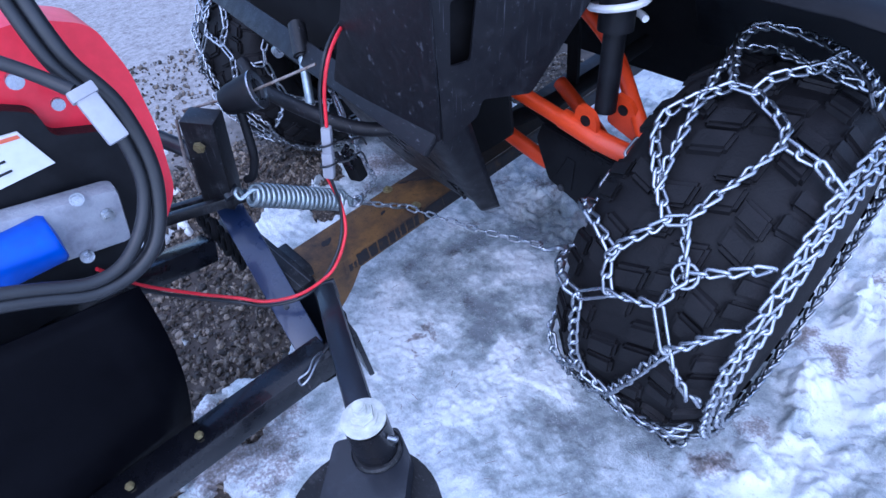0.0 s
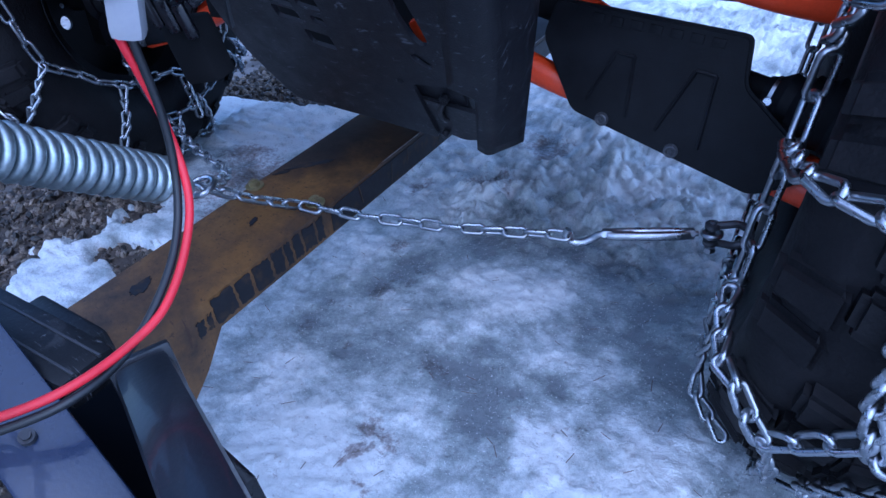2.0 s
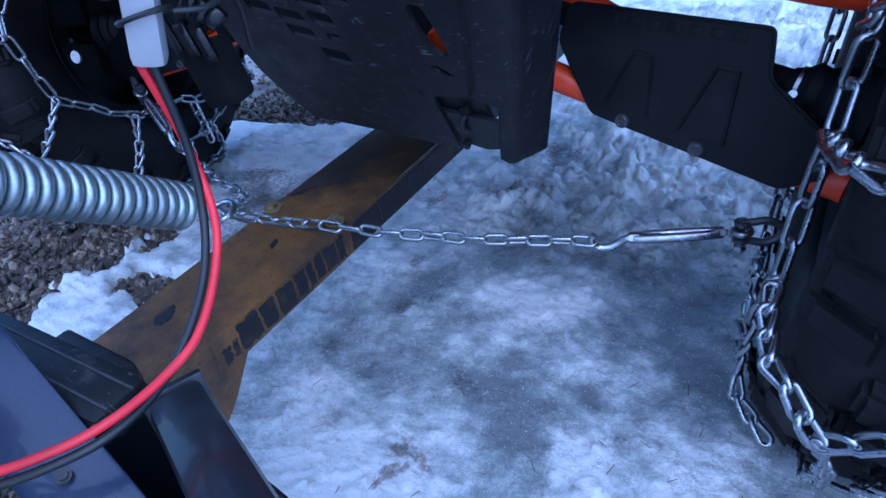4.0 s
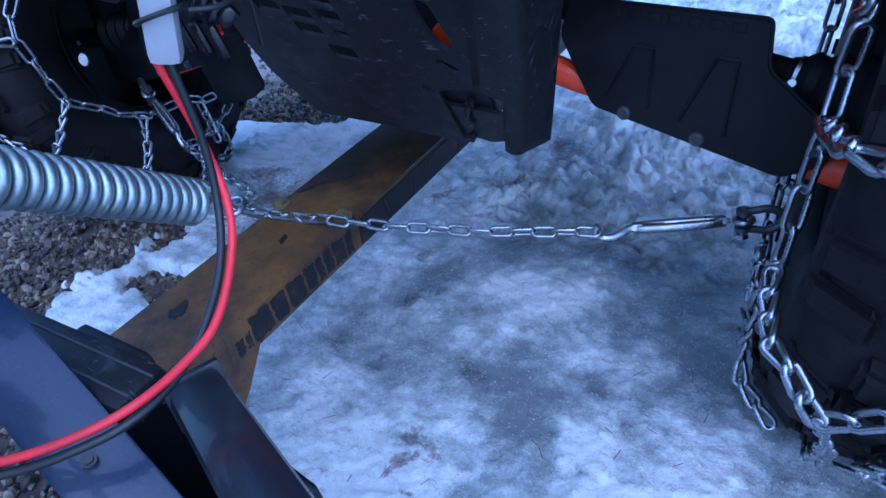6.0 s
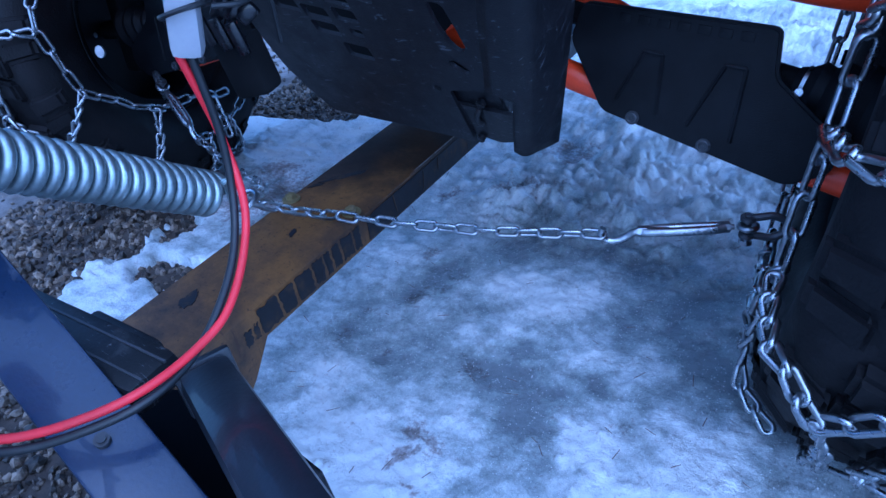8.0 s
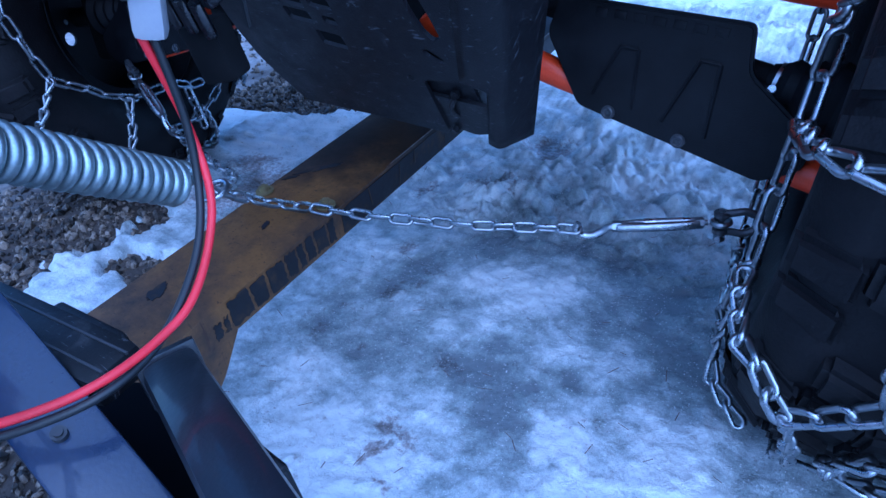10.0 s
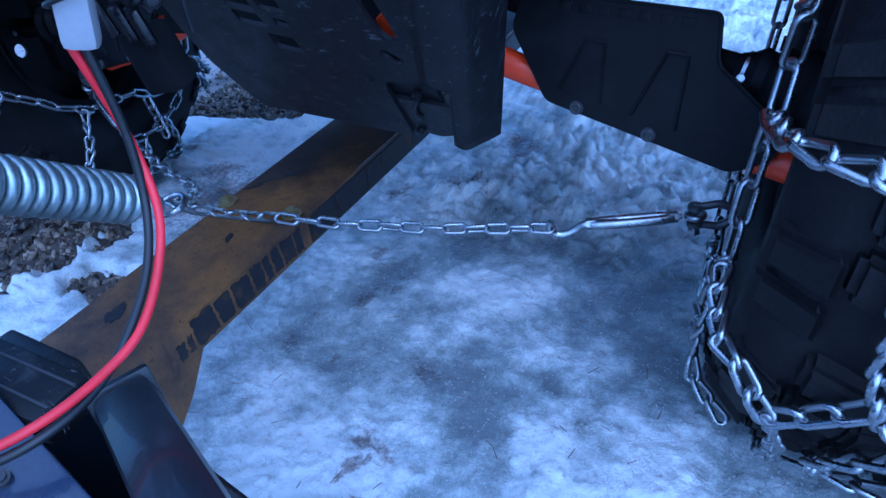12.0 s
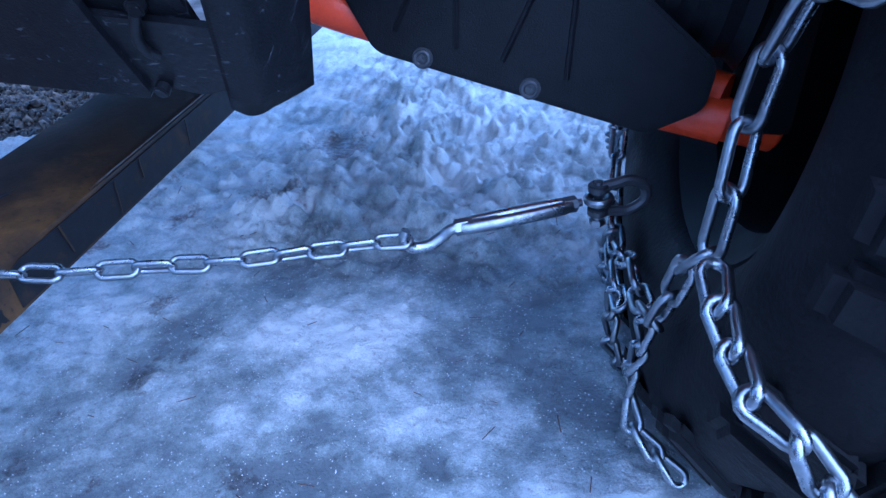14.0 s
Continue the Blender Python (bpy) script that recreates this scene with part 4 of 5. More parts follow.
def suspension():
    for s in (1, -1):
        cx = 1.0 if s == 1 else -1.0
        # Upper arm: two tubes that meet at the upright, with shock lugs.
        bm = bmesh.new()
        tube(bm, smooth_path([V(0.225 * cx, 0.872, 0.518), V(0.36 * cx, 0.878, 0.490), V(0.47 * cx, 0.888, 0.462), V(0.56 * cx, 0.915, 0.440)], 8), 0.0145, 14)
        tube(bm, smooth_path([V(0.225 * cx, 1.10, 0.60), V(0.38 * cx, 1.04, 0.555), V(0.50 * cx, 0.965, 0.488), V(0.56 * cx, 0.925, 0.445)], 8), 0.0140, 14)
        tube(bm, smooth_path([V(0.40 * cx, 0.884, 0.480), V(0.47 * cx, 0.890, 0.461), V(0.53 * cx, 0.905, 0.444), V(0.575 * cx, 0.920, 0.434)], 6), 0.0185, 16)
        part("upper_arm", bm, ORANGE, vehicle, "orange-painted tubular upper suspension arm")
        for y, dx in ((0.884, 0.453), (0.948, 0.484)):
            bm = bmesh.new()
            m = Matrix((V(cx * 0.95, 0, -0.22).normalized(), V(0, 0, 1), V(cx * 0.95, 0, -0.22).normalized().cross(V(0, 0, 1)))).transposed().to_4x4()
            m.translation = V(dx * cx, y, 0.497)
            plate(bm, rounded([(-0.036, -0.046), (0.050 if y > 0.9 else 0.026, -0.056), (0.024, 0.010), (0.014, 0.022), (-0.014, 0.022), (-0.022, 0.010)], 0.010), m, 0.010)
            lug = part("shock_lug", bm, ORANGE, vehicle, "orange shock mounting lug", smooth=False)
            bm = bmesh.new()
            rod(bm, (dx * cx, y - 0.0025, 0.494), (dx * cx, y + 0.014, 0.494), 0.0105, seg=18, bevel=0.001)
            part("shock_bolt", bm, WORN_BLACK, lug)
        # Lower arm.
        bm = bmesh.new()
        tube(bm, smooth_path([V(0.20 * cx, 0.912, 0.364), V(0.30 * cx, 0.926, 0.324), V(0.37 * cx, 0.940, 0.298), V(0.50 * cx, 0.935, 0.262), V(0.60 * cx, 0.915 + (0.0 if s == 1 else 0.06), 0.248)][:5 if s == 1 else 4], 8), 0.0165, 14)
        tube(bm, smooth_path([V(0.20 * cx, 1.10, 0.385), V(0.36 * cx, 1.05, 0.330), V(0.52 * cx, 0.97, 0.272), V(0.60 * cx, 0.93, 0.262)][:4 if s == 1 else 3], 8), 0.0165, 14)
        if s == 1:
            rod(bm, (0.555, 0.925, 0.250), (0.64, 0.930, 0.240), 0.012, 0.020, seg=18, bevel=0.003)
        part("lower_arm", bm, ORANGE, vehicle, "orange-painted tubular lower suspension arm")
        # Shock absorber with a white coil.
        bm = bmesh.new()
        rod(bm, (0.468 * cx, 0.918, 0.500), (0.462 * cx, 0.945, 0.640), 0.019, seg=20, bevel=0.003)
        rod(bm, (0.462 * cx, 0.945, 0.640), (0.455 * cx, 0.985, 0.90), 0.030, seg=20)
        sh = part("shock_absorber", bm, PLASTIC, vehicle, "black shock absorber body")
        bm = bmesh.new()
        a, b = V(0.461 * cx, 0.95, 0.655), V(0.452 * cx, 1.0, 0.92)
        ax = (b - a).normalized()
        e1 = ax.orthogonal().normalized()
        e2 = ax.cross(e1)
        tube(bm, [a.lerp(b, k / 120) + 0.045 * (math.cos(k * 0.37) * e1 + math.sin(k * 0.37) * e2) for k in range(121)], 0.0062, 8)
        part("coil", bm, WHITE_COIL, sh, "white-painted suspension coil")
        # Drive shaft with a ribbed boot and clamp.
        bm = bmesh.new()
        rod(bm, (0.20 * cx, 0.99, 0.395), (0.60 * cx, 0.935, 0.325), 0.013, seg=16)
        sf = part("drive_shaft", bm, LINER, vehicle)
        bm = bmesh.new()
        m = Matrix.Translation((0.563 * cx, 0.941, 0.330)) @ frame_along((cx, -0.13, -0.17))
        turned(bm, [(-0.035, 0.016)] + [(-0.025 + 0.01 * k, 0.019 + 0.0025 * k + (0.005 if k % 2 else 0)) for k in range(8)] + [(0.06, 0.0), (-0.035, 0.0)], m, seg=28)
        part("boot", bm, PLASTIC, sf, "ribbed black rubber boot")
        bm = bmesh.new()
        turned(bm, [(-0.028, 0.0180), (-0.020, 0.0180), (-0.020, 0.0195), (-0.028, 0.0195)], m, seg=28)
        rod(bm, m @ V(-0.025, -0.021, 0.0), m @ V(-0.025, -0.026, 0.003), 0.004, seg=8)
        part("clamp", bm, ZINC, sf, "bright metal clamp band")
        # Upright and tie rod.
        bm = bmesh.new()
        bar(bm, (0.625 * cx, 0.93, 0.24), (0.625 * cx, 0.95, 0.45), 0.04, 0.05, up=(0, 1, 0), bevel=0.008)
        part("upright", bm, LINER, vehicle)


stand(0.0144, 0.0021, -0.0369, 3.38, 0.87, 1.13)
suspension()


def arm_guard(side):
    """Moulded plastic guard in front of the lower arm, with raised ribs and two bolts."""
    o, ex = V(0.337 * side, 0.902, 0.296), V(0.204 * side, -0.013, -0.052)
    up = V(-0.037 * side, 0.022, 0.106)
    x = ex.normalized()
    z = x.cross(up).normalized() * side
    y = z.cross(x) * side
    m = Matrix((x, y, z)).transposed().to_4x4()
    m.translation = o
    out = rounded([(0.0, 0.0), (0.211, 0.002), (0.242, 0.030), (0.238, 0.062), (0.201, 0.079), (0.157, 0.099), (0.141, 0.143), (-0.060, 0.106), (-0.062, 0.063)], 0.009)
    bm = plate(bmesh.new(), out, m, 0.012)
    bmesh.ops.bevel(bm, geom=[e for e in bm.edges if len(e.link_faces) == 2 and e.calc_face_angle(0) > 1.0], offset=0.003, segments=2, affect="EDGES")
    guard = part("arm_guard", bm, PLASTIC, vehicle, "black moulded plastic arm guard with ribs", smooth=False)
    for k, (bx, by) in enumerate(((0.038, 0.007), (0.121, 0.009))):
        bm = bmesh.new()
        pts = [(bx - 0.025, by + 0.013), (bx - 0.013, by + 0.072 + 0.013 * k), (bx + 0.007, by + 0.075 + 0.013 * k), (bx + 0.023, by + 0.014)]
        tube(bm, smooth_path([m @ V(px, py, 0.0008) for px, py in pts[:2]], 8), 0.0022, 6)
        tube(bm, smooth_path([m @ V(px, py, 0.0008) for px, py in pts[1:3]], 8), 0.0022, 6)
        tube(bm, smooth_path([m @ V(px, py, 0.0008) for px, py in pts[2:]], 8), 0.0022, 6)
        part("rib", bm, PLASTIC, guard)
        bm = bmesh.new()
        rod(bm, m @ V(bx, by, -0.002), m @ V(bx, by, 0.0022), 0.0078, seg=24, bevel=0.0008)
        tube(bm, [m @ V(bx + 0.0052 * math.cos(q), by + 0.0052 * math.sin(q), 0.0026) for q in np.linspace(0, 2 * math.pi, 21)[:-1]], 0.0019, 8, closed=True)
        rod(bm, m @ V(bx, by, 0.002), m @ V(bx, by, 0.0036), 0.0016, seg=6)
        part("guard_bolt", bm, DULL_GREY, guard, "dull grey guard bolt")
    # Embossed maker's strip, as plain raised bars.
    for k in range(7):
        bm = bmesh.new()
        c = (-0.008 + 0.0205 * k, 0.098 + 0.0036 * k)
        bar(bm, m @ V(c[0] - 0.0065, c[1] + 0.005, 0.0), m @ V(c[0] + 0.0065, c[1] + 0.007, 0.0), 0.009, 0.0022, up=z, bevel=0.0008)
        part("embossed_bar", bm, PLASTIC, guard)


stand(0.0089, 0.0115, -0.0507, 4.36, 0.86, 0.67)
arm_guard(1)
stand(0.0115, 0.0190, -0.0621, 4.57, 1.50, 1.91)
arm_guard(-1)


def body():
    """Dark mass behind the bumper: frame, floor, fenders and wheel liners."""
    bm = bmesh.new()
    bar(bm, (0, 1.22, 0.54), (0, 1.95, 0.54), 0.40, 0.14, bevel=0.03)
    part("floor_pan", bm, LINER, vehicle, "dull black floor pan")
    for s in (1, -1):
        bm = bmesh.new()
        tube(bm, smooth_path([V(0.20 * s, 0.86, 0.40), V(0.21 * s, 0.95, 0.37), V(0.22 * s, 1.2, 0.36), V(0.24 * s, 1.9, 0.40)], 6), 0.018, 12)
        tube(bm, smooth_path([V(0.20 * s, 0.84, 0.60), V(0.21 * s, 0.95, 0.57), V(0.24 * s, 1.2, 0.56), V(0.26 * s, 1.6, 0.58)], 6), 0.018, 12)
        for y in (0.88, 1.13):
            bar(bm, (0.21 * s, y, 0.35), (0.22 * s, y, 0.57), 0.03, 0.012, up=(0, 1, 0), bevel=0.002)
        part("frame_rail", bm, LINER, vehicle, "dull black frame rails")
        # Fender: an arched shell over and behind the tyre.
        bm = bmesh.new()
        rows = []
        for k in range(15):
            a = radians(84 + 94 * k / 14)
            r = 0.43
            y, z = 0.975 - r * math.cos(a), 0.32 + r * math.sin(a)
            rows.append([bm.verts.new((xx * s, y, z - dz)) for xx, dz in ((0.36, 0.0), (0.50, 0.0), (0.80, 0.004), (0.87, 0.012), (0.90, 0.03))])
        for a, b in zip(rows, rows[1:]):
            for i in range(4):
                bm.faces.new((a[i], a[i + 1], b[i + 1], b[i]))
        ob = part("fender", bm, PLASTIC, vehicle, "black plastic fender arch")
        so = ob.modifiers.new("thick", "SOLIDIFY")
        so.thickness = 0.006
    bm = bmesh.new()
    m = Matrix((V(1, 0, 0), V(0, 0, 1), V(0, -1, 0))).transposed().to_4x4()
    m.translation = V(0, 1.39, 0)
    plate(bm, rounded([(-0.36, 0.29), (0.56, 0.292), (0.60, 0.34), (0.60, 0.82), (-0.60, 0.82), (-0.60, 0.66), (-0.42, 0.60)], 0.02), m, 0.006)
    part("splash_panel", bm, LINER, vehicle, "dull black splash panel behind the axle", smooth=False)
    # Unseen hood and fascia: plain boxes that shade what lies below.
    bm = bmesh.new()
    bar(bm, (0, 0.99, 0.97), (0, 1.95, 0.97), 1.10, 0.34, bevel=0.06)
    part("hood", bm, PLASTIC, vehicle, "black plastic hood and cab base")
    bm = bmesh.new()
    bar(bm, (0, 0.72, 0.99), (0, 1.0, 0.99), 0.95, 0.34, bevel=0.05)
    part("fascia", bm, PLASTIC, vehicle, "black plastic front fascia")


stand(0.0127, 0.0094, -0.0351, 3.04, 0.93, 1.61)
body()
stand()

tyre_chain = thing("tyre_chain", (0.7166, 0.9385, 0.0), "bright zinc diamond-pattern tyre chain on a front wheel", "tyre chain", "tyre chains")
REST = [(62, -0.215), (80, -0.22), (106, -0.215), (130, -0.222), (160, -0.21), (200, -0.22), (240, -0.212), (286, -0.205)]
wheel_chain(tyre_chain, RIGHT, (-75, 108), 1, [(-110, -0.215), (-96, -0.219), (-72, -0.245), (-47, -0.222), (-30, -0.236), (-16.4, -0.230), (-10.1, -0.235), (3.1, -0.247), (10.5, -0.246), (19.4, -0.226), (27, -0.224), (36, -0.205), (48, -0.207)] + REST,
            [[(-47, -0.222), (-52.3, -0.201), (-57.1, -0.175), (-57.4, -0.139), (-57, -0.106)]], (2, 5))
tyre_chain_far = thing("tyre_chain", (-0.693, 0.950, 0.0), "bright zinc diamond-pattern tyre chain on a front wheel", "tyre chain", "tyre chains")
wheel_chain(tyre_chain_far, LEFT, (-100, 30), -1, [(-110, -0.255), (-90, -0.285), (-72, -0.288), (-58, -0.276), (-44.9, -0.258), (-22.4, -0.225), (-8.9, -0.183), (0, -0.176), (7, -0.167), (14.5, -0.156), (24, -0.157), (40, -0.19)] + REST,
            [[(-8.9, -0.183), (-15, -0.148), (-21, -0.117)], [(-44.9, -0.258), (-48.9, -0.215), (-51, -0.168), (-54, -0.115)], [(-96, -0.272), (-95.5, -0.23), (-95, -0.185)], [(14.5, -0.156), (14.5, -0.112)]], (0, 5))


# ---- the attachment frame in front of the vehicle ----
frame_thing = thing("plow_frame", (0.01, 0.6, 0.0), "black steel plow frame with a worn yellow push beam", "plow frame")


def push_beam():
    """A folded channel; its right flange carries worn black lettering, here as plain blocks."""
    bm = bmesh.new()
    sec = [(-0.042, 0.150), (-0.042, 0.189), (-0.036, 0.195), (0.082, 0.195), (0.088, 0.191), (0.090, 0.184), (0.090, 0.150), (0.084, 0.150), (0.084, 0.186), (0.080, 0.189), (-0.034, 0.189), (-0.036, 0.150)]
    rows = [[bm.verts.new((x, y, z)) for x, z in sec] for y in (0.405, 0.6, 0.9, 1.2, 1.65)]
    for a, b in zip(rows, rows[1:]):
        for i in range(len(sec)):
            bm.faces.new((a[i], a[(i + 1) % len(sec)], b[(i + 1) % len(sec)], b[i]))
    bm.faces.new(rows[0]), bm.faces.new(rows[-1])
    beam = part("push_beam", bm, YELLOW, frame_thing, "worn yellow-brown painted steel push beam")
    bm = bmesh.new()
    m = Matrix((V(0, 1, 0), V(0, 0, 1), V(1, 0, 0))).transposed().to_4x4()
    m.translation = V(0.0895, 0, 0)
    plate(bm, rounded([(0.41, 0.152), (0.41, 0.06), (0.445, 0.066), (0.473, 0.086), (0.502, 0.110), (0.538, 0.152)], 0.004), m, 0.006)
    part("end_gusset", bm, YELLOW, beam, smooth=False)
    rnd = random.Random(12)
    y = 0.508
    for k, w in enumerate((0.010, 0.007, 0.030, 0.022, 0.027, 0.017, 0.010, 0.014, 0.020, 0.012)):
        z0, z1 = 0.1545 + 0.002 * rnd.random(), 0.186 + 0.003 * rnd.random() - (0.012 if k < 2 else 0)
        pts = []
        for (ya, za), (yb, zb) in zip(((y, z0), (y + w, z0), (y + w, z1), (y, z1)), ((y + w, z0), (y + w, z1), (y, z1), (y, z0))):
            for j in range(7):
                t = j / 7
                pts.append((ya + (yb - ya) * t + rnd.uniform(-0.0015, 0.0015), za + (zb - za) * t + rnd.uniform(-0.0022, 0.0022)))
        mm = m.copy()
        mm.translation = V(0.0908, 0, 0)
        part("paint_block", plate(bmesh.new(), pts, mm, 0.001), MARK, beam, "worn black paint block", smooth=False)
        y += w + 0.0042
    bm = bmesh.new()
    pts = [(y + 0.012, 0.153), (1.60, 0.153), (1.60, 0.188), (y + 0.030, 0.188), (y + 0.014, 0.184)]
    mm = m.copy()
    mm.translation = V(0.0909, 0, 0)
    part("paint_band", plate(bm, pts, mm, 0.001), MARK, beam, "solid black paint band", smooth=False)
    # Rust scabs and an old stencil mark on the beam's top.
    top = pose(0, 0, 0.1958)
    for cx, cy, rx, ry, a in ((0.008, 0.510, 0.010, 0.017, 0.3), (0.000, 0.80, 0.006, 0.034, -0.75), (-0.022, 0.765, 0.004, 0.012, -0.7), (0.03, 0.66, 0.004, 0.010, 0.4)):
        pts = []
        for k in range(26):
            q, w = 2 * math.pi * k / 26, rnd.uniform(0.65, 1.15)
            px, py = rx * w * math.cos(q), ry * w * math.sin(q)
            pts.append((cx + px * math.cos(a) - py * math.sin(a), cy + px * math.sin(a) + py * math.cos(a)))
        part("rust_scab", plate(bmesh.new(), pts, top, 0.001), MARK, beam, "dark ragged rust scab", smooth=False)
    bm = bmesh.new()
    rod(bm, (0.0885, 0.84, 0.1937), (0.0885, 1.62, 0.1939), 0.0008, seg=6)
    part("worn_edge", bm, BARE, beam, "edge worn to bare steel")
    for y, z0, z1, w in ((0.795, 0.160, 0.188, 0.0016), (0.862, 0.156, 0.186, 0.0011), (0.905, 0.168, 0.188, 0.0014), (0.99, 0.158, 0.187, 0.0010)):
        bm = bmesh.new()
        bar(bm, (0.0920, y, z0), (0.0920, y + rnd.uniform(-0.006, 0.006), z1), w, 0.0008, up=(1, 0, 0), bevel=0.0002)
        part("scratch", bm, YELLOW, beam, "scratch worn through the black paint")
    for p in ((0.074, 0.726, 0.195), (-0.030, 0.722, 0.195)):
        hexbolt(beam, p, (0, 0, 1), 0.0078, GOLD, 0.0125)


BEAM = (0.0287, 0.0098, -0.0421, 3.37, 0.70, 2.47)
stand(*BEAM)
push_beam()


def plow_parts():
    bm = bmesh.new()
    stand()
    bar(bm, (0.011, 0.337, 0.3806), (0.314, 0.3075, 0.228), 0.051, 0.016, up=(0.42, -0.16, 0.9), bevel=0.003)
    strut = part("strut", bm, STRUT_BLUE, frame_thing, "flat black-painted strut reflecting the sky")
    bm = bmesh.new()
    rod(bm, (0.2362, 0.3134, 0.2730), (0.2402, 0.3119, 0.2815), 0.0052, seg=16, bevel=0.002)
    part("rivet", bm, DULL_GREY, strut, "worn grey rivet head")
    # Black sheet added to darken the gap between strut and arm.
    bm = bmesh.new()
    plate(bm, rounded([(0.120, 0.330), (0.274, 0.300), (0.375, 0.290), (0.375, 0.352), (0.262, 0.412), (0.170, 0.408), (0.122, 0.384)], 0.01), pose(0, 0, 0.205), 0.008)
    part("gap_sheet", bm, SHEET_BLACK, frame_thing, "added black sheet darkening the gap under the strut", smooth=False)
    bm = bmesh.new()
    bar(bm, (0.246, 0.391, 0.266), (0.600, 0.262, 0.334), 0.040, 0.040, up=(-0.15, 0.02, 1), bevel=0.011)
    bar(bm, (0.242, 0.3927, 0.2655), (0.249, 0.390, 0.2670), 0.044, 0.043, up=(-0.15, 0.02, 1), bevel=0.003)
    part("swing_arm", bm, BLUE_STEEL, frame_thing, "glossy black box-section arm with a capped end")
    stand(0.0351, 0.0084, -0.0409, 4.12, 0.38, 1.54)
    bm = bmesh.new()
    bar(bm, (-0.12, 0.362, 0.299), (0.200, 0.374, 0.293), 0.046, 0.030, bevel=0.010)
    xt = part("cross_tube", bm, WORN_BLACK, frame_thing, "scuffed black cross tube with weld lines")
    # Weld ridges in pale grey: the tube's light streaks painted on.
    for o in (-0.010, 0.010):
        bm = bmesh.new()
        bar(bm, (-0.12, 0.362 + o, 0.3135), (0.200, 0.374 + o, 0.3075), 0.0022, 0.003, bevel=0.0008)
        part("weld_streak", bm, DULL_GREY, xt, "weld line paled for the tube's light streaks")
    bm = bmesh.new()
    bar(bm, (-0.035, 0.412, 0.214), (0.075, 0.412, 0.214), 0.05, 0.03, bevel=0.006)
    part("beam_saddle", bm, WORN_BLACK, frame_thing)
    # Pivot with its big washer, boss and foot.
    stand(0.0300, 0.0082, -0.0349, 3.74, 0.60, 1.49)
    bm = bmesh.new()
    rod(bm, (0.600, 0.258, 0.345), (0.600, 0.258, 0.425), 0.0295, seg=28, bevel=0.004)
    piv = part("pivot_boss", bm, BLACK_PAINT, frame_thing, "round black pivot boss")
    bm = bmesh.new()
    rod(bm, (0.600, 0.258, 0.425), (0.600, 0.258, 0.429), 0.030, seg=36, bevel=0.001)
    rod(bm, (0.600, 0.258, 0.428), (0.600, 0.258, 0.432), 0.020, seg=28, bevel=0.001)
    part("washer", bm, PALE_ZINC, piv, "bright zinc washer")
    bm = bmesh.new()
    rod(bm, (0.600, 0.258, 0.431), (0.600, 0.258, 0.445), 0.0165, seg=6, bevel=0.002)
    rod(bm, (0.600, 0.258, 0.443), (0.600, 0.258, 0.458), 0.0095, seg=16, bevel=0.002)
    part("nut", bm, PALE_ZINC, piv, "bright hexagonal nut on a bolt")
    bm = bmesh.new()
    m = pose(0.650, 0.190, 0.318)
    plate(bm, [(0.106 * math.cos(a), 0.106 * math.sin(a)) for a in np.linspace(0, 2 * math.pi, 41)[:-1]], m, 0.014)
    part("foot_disc", bm, WORN_BLACK, frame_thing, "scuffed black round foot disc", smooth=False)
    bm = bmesh.new()
    plate(bm, rounded([(0.545, 0.222), (0.592, 0.300), (0.640, 0.285), (0.755, 0.165), (0.670, 0.085)], 0.008), pose(0, 0, 0.346), 0.028)
    part("foot_plate", bm, BLUE_STEEL, frame_thing, "scuffed grey-black pivot plate", smooth=False)
    bm = bmesh.new()
    tube(bm, [V(0.600 + 0.031 * math.cos(a), 0.258 + 0.031 * math.sin(a), 0.349) for a in np.linspace(0, 2 * math.pi, 25)[:-1]], 0.005, 8, closed=True)
    part("weld_bead", bm, WORN_BLACK, frame_thing)
    bm = bmesh.new()
    rod(bm, (0.645, 0.19, 0.0), (0.645, 0.19, 0.306), 0.03, seg=20)
    rod(bm, (0.645, 0.19, -0.012), (0.645, 0.19, 0.012), 0.07, seg=28, bevel=0.005)
    part("foot_leg", bm, WORN_BLACK, frame_thing, "scuffed black leg standing on the snow")
    bm = bmesh.new()
    rod(bm, (0.628, 0.270, 0.400), (0.640, 0.276, 0.400), 0.004, seg=10, bevel=0.0008)
    part("grease_nipple", bm, ZINC, piv)
    # Side rail that runs forward, with two bolts.
    stand(0.0460, 0.0211, -0.0501, 4.97, -1.91, 0.43)
    bm = bmesh.new()
    bar(bm, (0.345, 0.318, 0.278), (0.338, -0.32, 0.278), 0.060, 0.045, bevel=0.004)
    rail = part("side_rail", bm, BLACK_PAINT, frame_thing, "glossy black side rail")
    for y in (0.082, -0.032):
        hexbolt(rail, (0.349, y, 0.300), (0, 0, 1), 0.007, GOLD, 0.0)
    bm = bmesh.new()
    bar(bm, (0.378, 0.255, 0.285), (0.345, 0.340, 0.285), 0.012, 0.035, bevel=0.003)
    part("rail_bracket", bm, BLACK_PAINT, frame_thing)
    bm = bmesh.new()
    c = V(0.378, 0.275, 0.305)
    tube(bm, smooth_path([c + V(-0.012, 0.03, 0.0), c + V(0.0, 0.01, 0.004), c + V(0.012, -0.012, 0.0), c + V(0.012, -0.028, -0.004), c + V(-0.002, -0.026, -0.004), c + V(0.002, -0.008, 0.002), c + V(-0.012, 0.012, 0.004), c + V(-0.018, 0.03, 0.0)], 6), 0.0018, 8)
    part("hitch_clip", bm, ZINC, frame_thing, "bright wire hitch clip")
    bm = bmesh.new()
    bar(bm, (0.135, -0.068, 0.500), (0.040, 0.275, 0.380), 0.045, 0.045, bevel=0.005)
